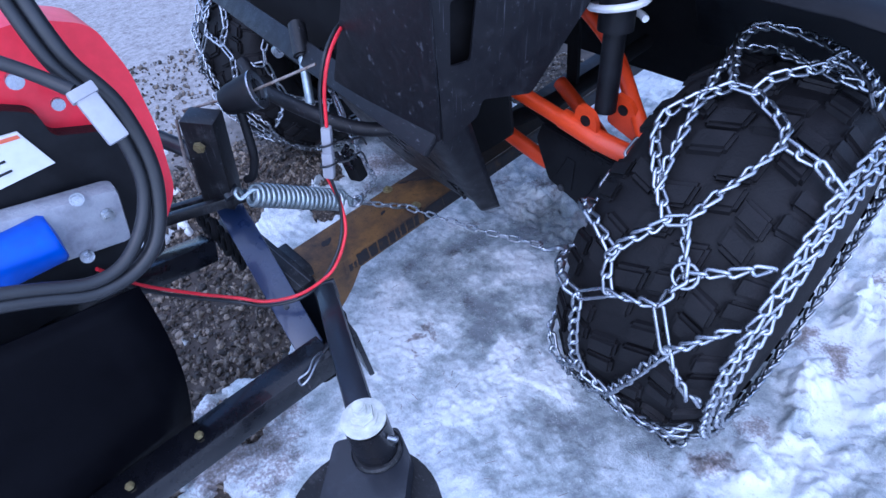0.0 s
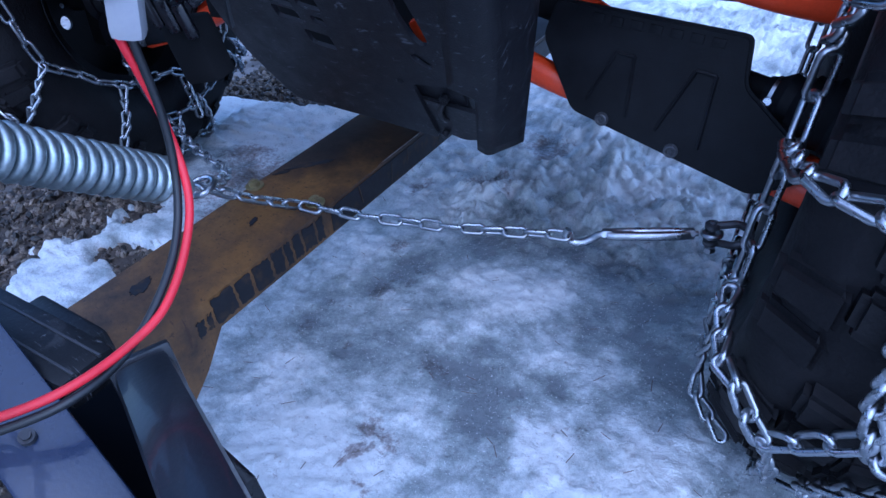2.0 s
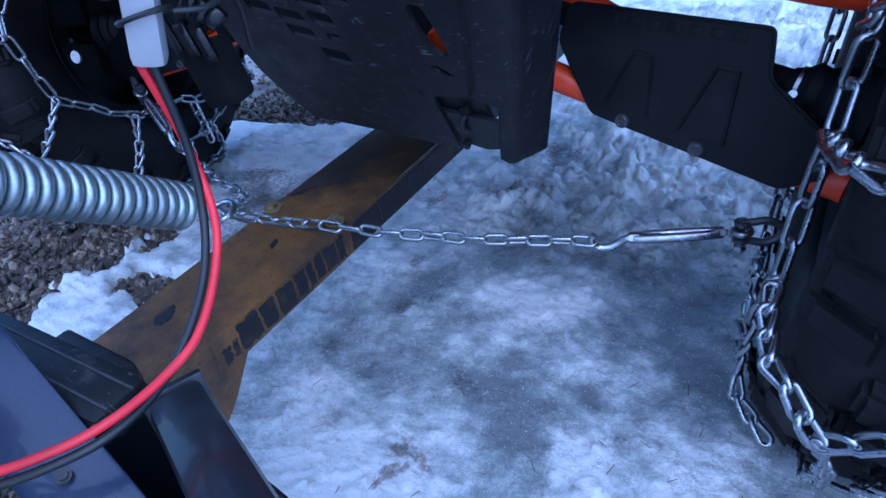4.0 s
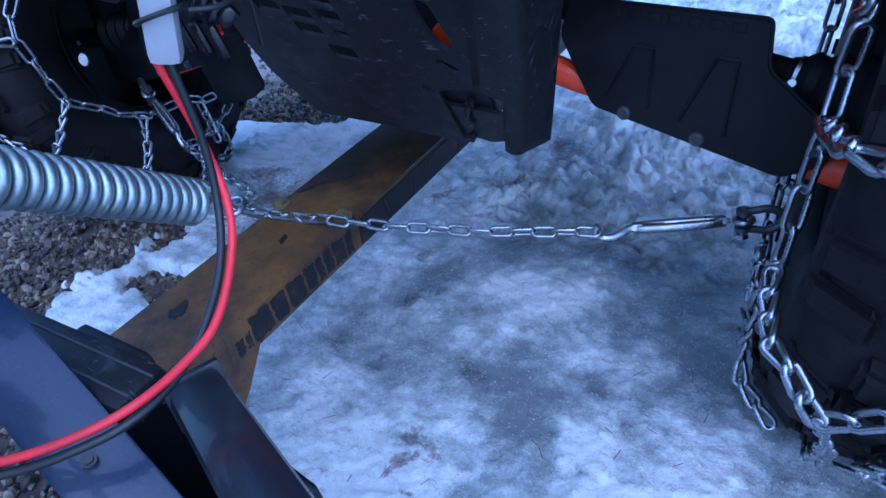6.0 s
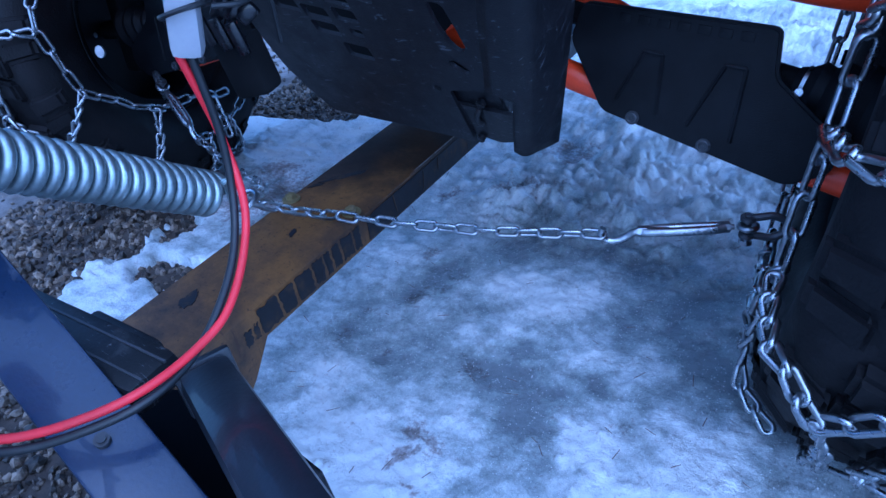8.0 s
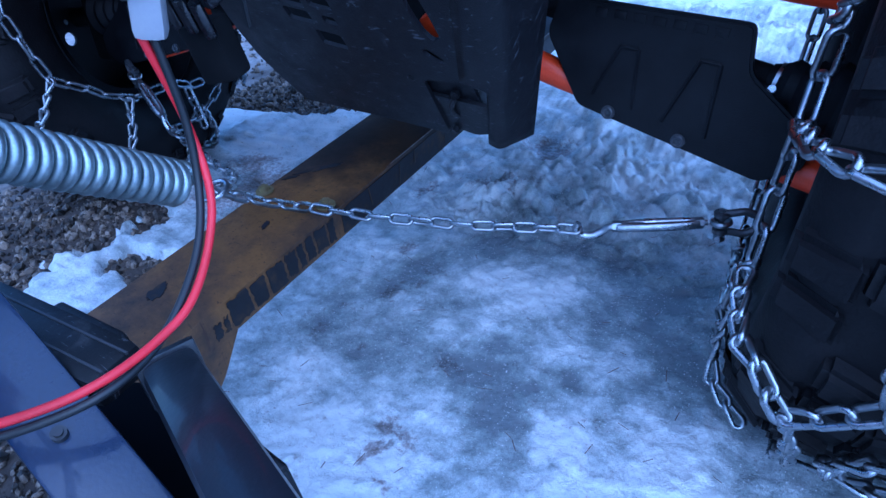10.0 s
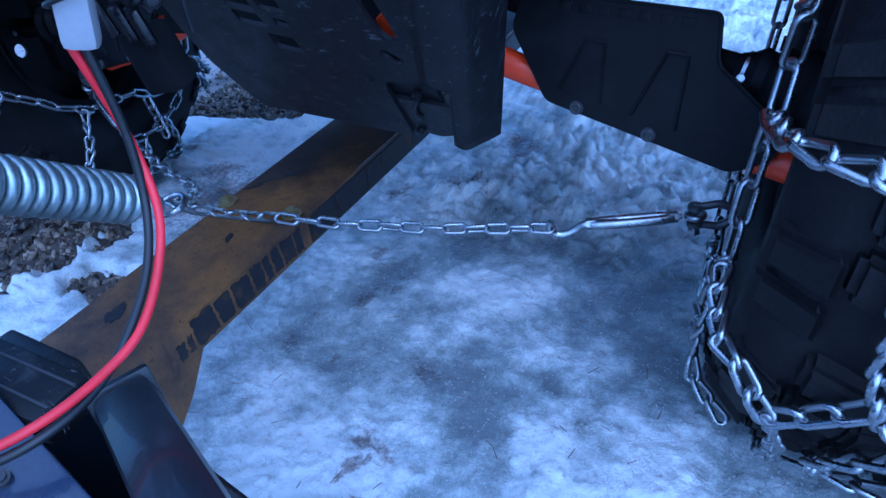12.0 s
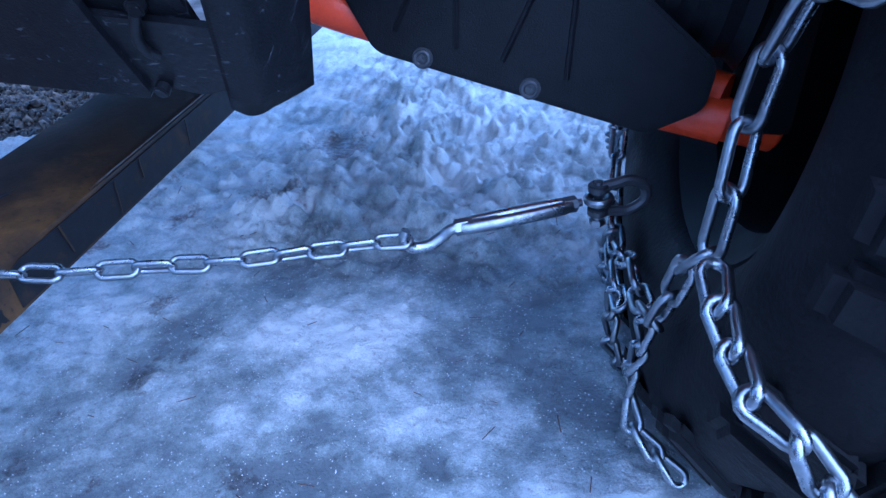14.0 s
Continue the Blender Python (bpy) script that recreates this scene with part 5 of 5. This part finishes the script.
    bar(bm, (0.30, -0.25, 0.560), (0.12, -0.05, 0.500), 0.045, 0.045, bevel=0.005)
    part("brace_tube", bm, BLACK_PAINT, frame_thing, "black box-section brace")
    bm = bmesh.new()
    bar(bm, (0.232, 0.387, 0.215), (0.345, 0.372, 0.215), 0.010, 0.12, bevel=0.002)
    part("gusset", bm, BLACK_PAINT, frame_thing)
    # Upright post with a yellow-plated bolt, and the rods at its foot.
    stand(0.0358, 0.0015, -0.0417, 2.70, -3.38, -3.24)
    bm = bmesh.new()
    bar(bm, (0.000, 0.348, 0.432), (0.041, 0.369, 0.620), 0.060, 0.048, up=(0.72, -0.66, 0.0), bevel=0.004)
    post = part("post", bm, WORN_BLACK, frame_thing, "scuffed black upright box post")
    hexbolt(post, (0.048, 0.346, 0.574), (0.72, -0.66, -0.1), 0.0105, GOLD)
    bm = bmesh.new()
    bar(bm, (0.004, 0.185, 0.462), (0.036, 0.388, 0.440), 0.016, 0.020, bevel=0.003)
    bar(bm, (-0.035, 0.20, 0.455), (-0.010, 0.360, 0.438), 0.016, 0.018, bevel=0.003)
    part("tie_bar", bm, WORN_BLACK, frame_thing, "scuffed steel tie bars")
    bm = bmesh.new()
    tube(bm, smooth_path([V(-0.10, 0.30, 0.56), V(-0.06, 0.34, 0.52), V(0.01, 0.36, 0.475), V(0.04, 0.36, 0.45)], 8), 0.016, 12)
    part("stay_tube", bm, BLUE_STEEL, frame_thing)
    # Dark hanging chain and gear lump behind the strut.
    bm = bmesh.new()
    for k in range(9):
        p = V(-0.05 + 0.035 * (k % 3), 0.30 + 0.012 * (k // 3), 0.40 - 0.045 * (k // 3))
        tube(bm, [p + 0.018 * V(math.cos(a), 0.4 * math.sin(a), math.sin(a)) for a in np.linspace(0, 2 * math.pi, 12)[:-1]], 0.006, 6, closed=True)
    part("slack_chain", bm, LINER, frame_thing, "dull black slack chain")
    # Rubber rope stop on the lifting cable, and the strap below it.
    bm = bmesh.new()
    m = Matrix.Translation((0.055, 0.440, 0.628)) @ frame_along((0.35, 0.5, 0.12))
    turned(bm, [(-0.030, 0.006), (-0.030, 0.022), (-0.015, 0.027), (0.022, 0.032), (0.030, 0.030), (0.030, 0.006)], m, seg=28)
    stop = part("rope_stop", bm, PLASTIC, frame_thing, "black rubber rope stop")
    bm = bmesh.new()
    turned(bm, [(0.030, 0.030), (0.034, 0.034), (0.037, 0.034), (0.037, 0.02), (0.030, 0.02)], m, seg=28)
    part("rim_ring", bm, ZINC, stop, "bright metal rim ring")
    bm = bmesh.new()
    tube(bm, smooth_path([V(0.062, 0.430, 0.605), V(0.066, 0.425, 0.56), V(0.070, 0.418, 0.52), V(0.060, 0.405, 0.485), V(0.045, 0.395, 0.475)], 8), 0.008, 10)
    part("strap", bm, PLASTIC, frame_thing, "black strap hanging from the rope stop")
    bm = bmesh.new()
    tube(bm, [V(-0.004, 0.352, 0.622), V(0.03, 0.41, 0.627), V(0.055, 0.44, 0.628), V(0.14, 0.56, 0.66)], 0.0028, 8)
    tube(bm, [V(0.0, 0.335, 0.615), V(0.02, 0.315, 0.55), V(0.04, 0.31, 0.49)], 0.003, 8)
    part("lifting_cable", bm, BARE, frame_thing, "thin steel lifting cable")


stand(0.0351, 0.0084, -0.0409, 4.12, 0.38, 1.54)
plow_parts()

# ---- the red power unit on the frame ----
unit = thing("power_unit", (0.2, 0.05, 0.3), "red and black power unit with a white label", "power unit")


def power_unit():
    m = Matrix((V(0, 1, 0), V(0, 0, 1), V(1, 0, 0))).transposed().to_4x4()
    shell = rounded([(-0.55, 0.56), (0.215, 0.555), (0.252, 0.60), (0.272, 0.70), (0.276, 0.79), (0.262, 0.86), (0.20, 0.892), (-0.55, 0.91)], 0.02)
    m.translation = V(0.168, 0, 0)
    part("shell", plate(bmesh.new(), shell, m, 0.09), RED_SHELL, unit, "red moulded outer shell", smooth=False)
    cover = rounded([(-0.55, 0.52), (0.190, 0.53), (0.222, 0.60), (0.240, 0.70), (0.225, 0.735), (0.150, 0.765), (0.150, 0.80), (0.10, 0.83), (-0.55, 0.85)], 0.012)
    m.translation = V(0.196, 0, 0)
    part("cover", plate(bmesh.new(), cover, m, 0.06), PLASTIC, unit, "black plastic cover", smooth=False)
    bm = bmesh.new()
    rod(bm, (0.196, 0.176, 0.80), (0.204, 0.176, 0.80), 0.008, seg=14, bevel=0.001)
    part("cover_screw", bm, ZINC, unit, "bright screw head")
    bm = bmesh.new()
    rod(bm, (0.196, 0.15, 0.845), (0.206, 0.15, 0.845), 0.010, seg=14, bevel=0.001)
    part("cover_screw", bm, ZINC, unit, "bright screw head")
    # Label: white with an orange-red stripe and unreadable lines.
    m.translation = V(0.2005, 0, 0)
    lab = part("label", plate(bmesh.new(), [(-0.10, 0.735), (0.135, 0.735), (0.12, 0.79), (-0.10, 0.825)], m, 0.004), LABEL_WHITE, unit, "white label with an orange-red stripe", smooth=False)
    m.translation = V(0.2015, 0, 0)
    part("stripe", plate(bmesh.new(), [(-0.10, 0.816), (0.119, 0.782), (0.118, 0.787), (-0.10, 0.822)], m, 0.001), LABEL_RED, lab, smooth=False)
    for k in range(3):
        z = 0.752 + 0.014 * k
        part("text_bar", plate(bmesh.new(), [(-0.08, z), (0.09, z - 0.003), (0.09, z), (-0.08, z + 0.003)], m, 0.001), MARK, lab, smooth=False)
    # Blue can beside a hazy cover.
    bm = bmesh.new()
    turned(bm, [(-0.16, 0.0), (-0.16, 0.030), (-0.155, 0.034), (0.030, 0.034), (0.036, 0.030), (0.038, 0.0)], Matrix.Translation((0.245, 0.05, 0.672)) @ frame_along((0.02, 1, -0.05)), seg=32, closed=False)
    part("can", bm, BLUE, unit, "shiny blue metal can")
    bm = bmesh.new()
    bar(bm, (0.222, -0.10, 0.71), (0.222, 0.17, 0.645), 0.04, 0.085, up=(0, 0.2, 1), bevel=0.012)
    hz = part("hazy_cover", bm, HAZE, unit, "hazy clear plastic cover")
    for y, z in ((0.15, 0.66), (0.16, 0.60), (0.10, 0.62), (0.13, 0.70)):
        hexbolt(unit, (0.243, y, z), (1, 0, 0.2), 0.007, ZINC, 0.009)
    # Black sheet below, bowed a little.
    bm = bmesh.new()
    rows = []
    for k in range(11):
        t = k / 10
        ye = 0.130 - 0.006 * t - 0.05 * t * t
        rows.append([bm.verts.new((0.285 + 0.020 * math.sin(math.pi * t) + 0.02 * t + 0.015 * math.sin(3 * s), ye - 0.62 * s, (0.565 + 0.14 * s) * (1 - t) + 0.292 * t)) for s in np.linspace(0, 1, 12)])
    for a, b in zip(rows, rows[1:]):
        for i in range(11):
            bm.faces.new((a[i], a[i + 1], b[i + 1], b[i]))
    ob = part("side_sheet", bm, SHEET_BLACK, unit, "glossy black bowed side sheet")
    so = ob.modifiers.new("thick", "SOLIDIFY")
    so.thickness = 0.004
    # Thick cables looping over the face, with a white connector.
    for off, r in ((0.0, 0.0095), (0.017, 0.008)):
        bm = bmesh.new()
        tube(bm, smooth_path([V(0.235, 0.20 - off, 0.96), V(0.262, 0.205 - off, 0.87), V(0.283, 0.226 - off, 0.80), V(0.305, 0.218 - off, 0.71), V(0.325, 0.170 - off, 0.635 + off), V(0.332, 0.094, 0.622 + off), V(0.330, 0.004, 0.672 + off), V(0.325, -0.25, 0.80 + off)], 10), r, 12)
        part("cable", bm, CABLE_BLACK, unit, "thick black cable")
    bm = bmesh.new()
    tube(bm, smooth_path([V(0.24, 0.10, 0.93), V(0.27, 0.16, 0.875), V(0.30, 0.19, 0.845)], 8), 0.008, 10)
    part("cable", bm, CABLE_BLACK, unit, "thick black cable")
    bm = bmesh.new()
    bar(bm, (0.322, 0.195, 0.848), (0.350, 0.200, 0.795), 0.024, 0.018, up=(1, 0, 0.4), bevel=0.003)
    bar(bm, (0.319, 0.1945, 0.853), (0.325, 0.1955, 0.842), 0.030, 0.022, up=(1, 0, 0.4), bevel=0.002)
    part("connector", bm, WHITE_PLASTIC, unit, "white nylon cable connector")


stand(0.0237, 0.0143, -0.0466, 3.87, 0.95, 1.65)
power_unit()

# ---- spring, chains and wiring between frame and vehicle ----
tension_spring = thing("tension_spring", (0.066, 0.47, 0.39), "large zinc-plated coil spring hooked to a chain", "spring")


def coil_spring():
    a, b = V(0.072, 0.384, 0.457), V(0.060, 0.556, 0.320)
    ax = (b - a).normalized()
    e1 = ax.orthogonal().normalized()
    e2 = ax.cross(e1)
    turns, n = 19, 19 * 24
    bm = bmesh.new()
    tube(bm, [a.lerp(b, k / n) + 0.0187 * (math.cos(2 * math.pi * turns * k / n) * e1 + math.sin(2 * math.pi * turns * k / n) * e2) for k in range(n + 1)], 0.0052, 10)
    part("coil", bm, SPRING_ZINC, tension_spring, "zinc-plated close-wound coil")
    for p, d, nm in ((a, -ax, "hook_end"), (b, ax, "loop_end")):
        bm = bmesh.new()
        tube(bm, smooth_path([p + 0.019 * e1, p + 0.015 * e1 + d * 0.010, p + d * 0.026 + 0.010 * e2, p + d * 0.034, p + d * 0.026 - 0.010 * e2, p - 0.014 * e1 + d * 0.008], 8), 0.0040, 8)
        part(nm, bm, SPRING_ZINC, tension_spring)


stand(0.0305, 0.0037, -0.0380, 3.66, 2.60, 3.24)
coil_spring()
stand()


def turnbuckle(hook, eye):
    """A forged turnbuckle from the hook's bend to the eye."""
    tb = thing("turnbuckle", tuple(hook), "bright zinc hook-and-eye turnbuckle on a chain", "turnbuckle", "turnbuckles")
    h, e = Vector(hook), Vector(eye)
    m = Matrix.Translation(h) @ frame_along(e - h)
    total = (e - h).length
    b0, b1 = total * 0.20, total * 0.84
    for s in (1, -1):
        bm = bmesh.new()
        pts = [m @ V(b0 + (b1 - b0) * t, s * (0.0014 + 0.0034 * math.sin(math.pi * min(1, max(0, t))) ** 0.35), 0) for t in np.linspace(0, 1, 15)]
        tube(bm, pts, 0.0056, 10)
        part("side_bar", bm, ZINC, tb)
    for x in (b0, b1):
        bm = bmesh.new()
        rod(bm, m @ V(x - 0.006, 0, 0), m @ V(x + 0.006, 0, 0), 0.0068, seg=6, bevel=0.001)
        part("end_nut", bm, ZINC, tb)
    bm = bmesh.new()
    tube(bm, smooth_path([m @ V(*p) for p in ((b0 + 0.03, 0, 0), (b0 - 0.005, 0, 0), (0.012, 0.001, -0.006), (0.0, 0, -0.011), (-0.012, 0, -0.010), (-0.019, 0, -0.002), (-0.016, 0, 0.007))], 8), lambda t: 0.0040 + 0.0012 * math.sin(math.pi * t), 10)
    part("hook", bm, ZINC, tb, "bright bent hook")
    bm = bmesh.new()
    tube(bm, [m @ V(b1 - 0.03, 0, 0), m @ V(b1 + 0.010, 0, 0)], 0.0034, 8)
    c = total + 0.002
    tube(bm, [m @ V(c + 0.009 * math.cos(a), 0.009 * math.sin(a), 0) for a in np.linspace(0, 2 * math.pi, 17)[:-1]], 0.0036, 8, closed=True)
    part("eye", bm, ZINC, tb)
    return m, total


def shackle(place, ahead, name_label):
    """A bow shackle: bow, ears and pin."""
    sh = thing("shackle", tuple(place), name_label, "shackle", "shackles")
    m = Matrix.Translation(place) @ frame_along(ahead) @ Matrix.Diagonal((0.78, 1, 0.82, 1))
    bm = bmesh.new()
    tube(bm, smooth_path([m @ V(-0.006, 0, 0.013), m @ V(0.010, 0, 0.015), m @ V(0.026, 0, 0.017), m @ V(0.041, 0, 0.010), m @ V(0.045, 0, 0), m @ V(0.041, 0, -0.010), m @ V(0.026, 0, -0.017), m @ V(0.010, 0, -0.015), m @ V(-0.006, 0, -0.013)], 6), 0.0045, 9)
    for z in (0.013, -0.013):
        rod(bm, m @ V(-0.006, 0, z - 0.004), m @ V(-0.006, 0, z + 0.004), 0.0085, seg=18, bevel=0.001)
    part("bow", bm, DULL_GREY, sh, "dull zinc shackle bow")
    bm = bmesh.new()
    rod(bm, m @ V(-0.006, 0, -0.027), m @ V(-0.006, 0, 0.020), 0.0036, seg=12)
    rod(bm, m @ V(-0.006, 0, -0.029), m @ V(-0.006, 0, -0.022), 0.0068, seg=6, bevel=0.0008)
    part("pin", bm, ZINC, sh)


RING_AT = V(0.068, 0.582, 0.285)
HOOK_R, EYE_R = V(0.387, 0.845, 0.180), V(0.5145, 0.902, 0.190)
HOOK_L, EYE_L = pose(0.0074, 0.0141, -0.0665, 5.41, 0.28, 0.89) @ V(-0.385, 0.838, 0.180), pose(0.0074, 0.0141, -0.0665, 5.41, 0.28, 0.89) @ V(-0.495, 0.878, 0.240)
turnbuckle(HOOK_R, EYE_R)
turnbuckle(HOOK_L, EYE_L)
shackle(EYE_R + V(0.006, 0.002, 0.0), (1, 0.35, 0.05), "dull zinc bow shackle by the wheel")
shackle(EYE_L + V(-0.004, 0.002, 0.002), (-1, 0.35, 0.35), "dull zinc bow shackle by the wheel")


def tension_chain(a, b, sag, via=None):
    ch = thing("tension_chain", tuple(a), "bright zinc straight-link chain from spring to turnbuckle", "chain", "tension chains")
    pts = [a, via, b] if via else [a, b]
    line = []
    for p, q in zip(pts, pts[1:]):
        line += [p.lerp(q, k / 12) - V(0, 0, sag * math.sin(math.pi * k / 12) * (q - p).length) for k in range(12)]
    line.append(b)
    lay_links(ch, line, 0.0262, FINE_LINK, twist=(36, 128), jitter=12, rnd=random.Random(21))


tension_chain(RING_AT, HOOK_R + V(-0.014, -0.004, -0.004), 0.02, pose(*BEAM) @ V(0.062, 0.704, 0.2025))
tension_chain(RING_AT, HOOK_L + V(0.012, -0.004, -0.003), 0.03, pose(*BEAM) @ V(-0.078, 0.722, 0.206))
link_ring = thing("joining_ring", tuple(RING_AT), "small zinc ring joining spring and chains", "ring")
bm = bmesh.new()
tube(bm, [RING_AT + 0.014 * V(math.cos(a), math.sin(a), 0.3 * math.sin(a)) for a in np.linspace(0, 2 * math.pi, 19)[:-1]], 0.003, 8, closed=True)
part("ring", bm, ZINC, link_ring)


# Paired red and black cable with an in-line connector.
wiring = thing("wire_pair", (0.2, 0.45, 0.34), "paired red and black power cable with white connectors", "cable")


def wires():
    top = [V(0.190, 0.655, 0.740), V(0.215, 0.580, 0.725), V(0.247, 0.535, 0.722), V(0.268, 0.498, 0.700), V(0.262, 0.482, 0.655), V(0.256, 0.476, 0.612), V(0.253, 0.472, 0.580)]
    low = [V(0.238, 0.463, 0.490), V(0.236, 0.472, 0.430), V(0.245, 0.464, 0.383), V(0.259, 0.441, 0.353), V(0.272, 0.408, 0.331), V(0.276, 0.376, 0.322), V(0.278, 0.339, 0.321), V(0.264, 0.308, 0.318), V(0.239, 0.276, 0.317), V(0.212, 0.246, 0.328), V(0.203, 0.190, 0.372), V(0.215, 0.120, 0.450), V(0.245, 0.08, 0.53)]
    side, rise = V(0.81, 0.58, 0.0), V(-0.3, 0.4, 0.87)
    lay = [side] * len(top), [side, side, side, side, side * 0.95, (side * 0.5 + rise * 0.8).normalized()] + [rise] * 7
    over = V(0.79, -0.52, 0.33)
    for mat, nm, k, cross in ((CABLE_RED, "red_wire", 0.0012, -1), (CABLE_BLACK, "black_wire", -0.0064, 1)):
        for line, ways in zip((top, low), lay):
            bm = bmesh.new()
            offs = [w * k for w in ways]
            if line is low:
                offs[0], offs[1] = side * (-0.0052 - k), side * -0.0026 + over * (0.0036 * cross)
            tube(bm, smooth_path([p + o for p, o in zip(line, offs)], 12), 0.0030, 10)
            part(nm, bm, mat, wiring)
    bm = bmesh.new()
    bar(bm, (0.2535, 0.4735, 0.588), (0.246, 0.4685, 0.538), 0.0175, 0.017, up=(0.7, -0.7, 0), bevel=0.0055)
    bar(bm, (0.246, 0.4685, 0.541), (0.2375, 0.4635, 0.488), 0.0205, 0.019, up=(0.7, -0.7, 0), bevel=0.006)
    con = part("connector", bm, WHITE_PLASTIC, wiring, "white nylon in-line connector")
    for z, k in ((0.556, 0), (0.516, 1)):
        c = V(0.2485 - 0.006 * k, 0.470 - 0.003 * k, z)
        bm = bmesh.new()
        tube(bm, [c + V(0.0155 * math.cos(a), 0.0155 * math.sin(a), 0.004 * math.cos(a)) for a in np.linspace(0, 2 * math.pi, 17)[:-1]], 0.0018, 6, closed=True)
        tube(bm, smooth_path([c + V(0.010, 0.012, 0), c + V(0.016, 0.030, -0.002), c + V(0.010, 0.058, -0.012 + 0.01 * k), c + V(-0.008, 0.075, -0.040)], 6), 0.0018, 6)
        part("cable_tie", bm, CABLE_BLACK, con)


wires()


# Black plug block tied beside the white connector.
plug = thing("plug_block", (0.215, 0.53, 0.45), "black ribbed plastic plug block tied to a cable", "plug")


def plug_block():
    c = V(0.184, 0.547, 0.468)
    bm = bmesh.new()
    bar(bm, c + V(-0.020, 0.002, -0.004), c + V(0.010, 0.010, 0.002), 0.024, 0.046, bevel=0.006)
    part("body", bm, LINER, plug)
    c = c + V(-0.002, 0.0, 0.024)
    for k in range(3):
        bm = bmesh.new()
        o = V(-0.014 + 0.013 * k, -0.016 + 0.003 * k, 0.020 - 0.003 * k)
        bar(bm, c + o, c + o + V(0.004, 0.003, -0.024), 0.0062, 0.009, bevel=0.0028)
        part("rib", bm, BLACK_PAINT, plug, "glossy black rib")
    for k in range(3):
        bm = bmesh.new()
        bar(bm, c + V(-0.006 + 0.013 * k, -0.006, 0.014), c + V(0.004 + 0.013 * k, 0.002, 0.032 - 0.005 * k), 0.008, 0.010, bevel=0.0025)
        part("latch", bm, BLACK_PAINT, plug, "glossy black latch")


stand(0.0182, 0.0155, -0.0461, 5.11, 2.19, 0.80)
plug_block()
stand()
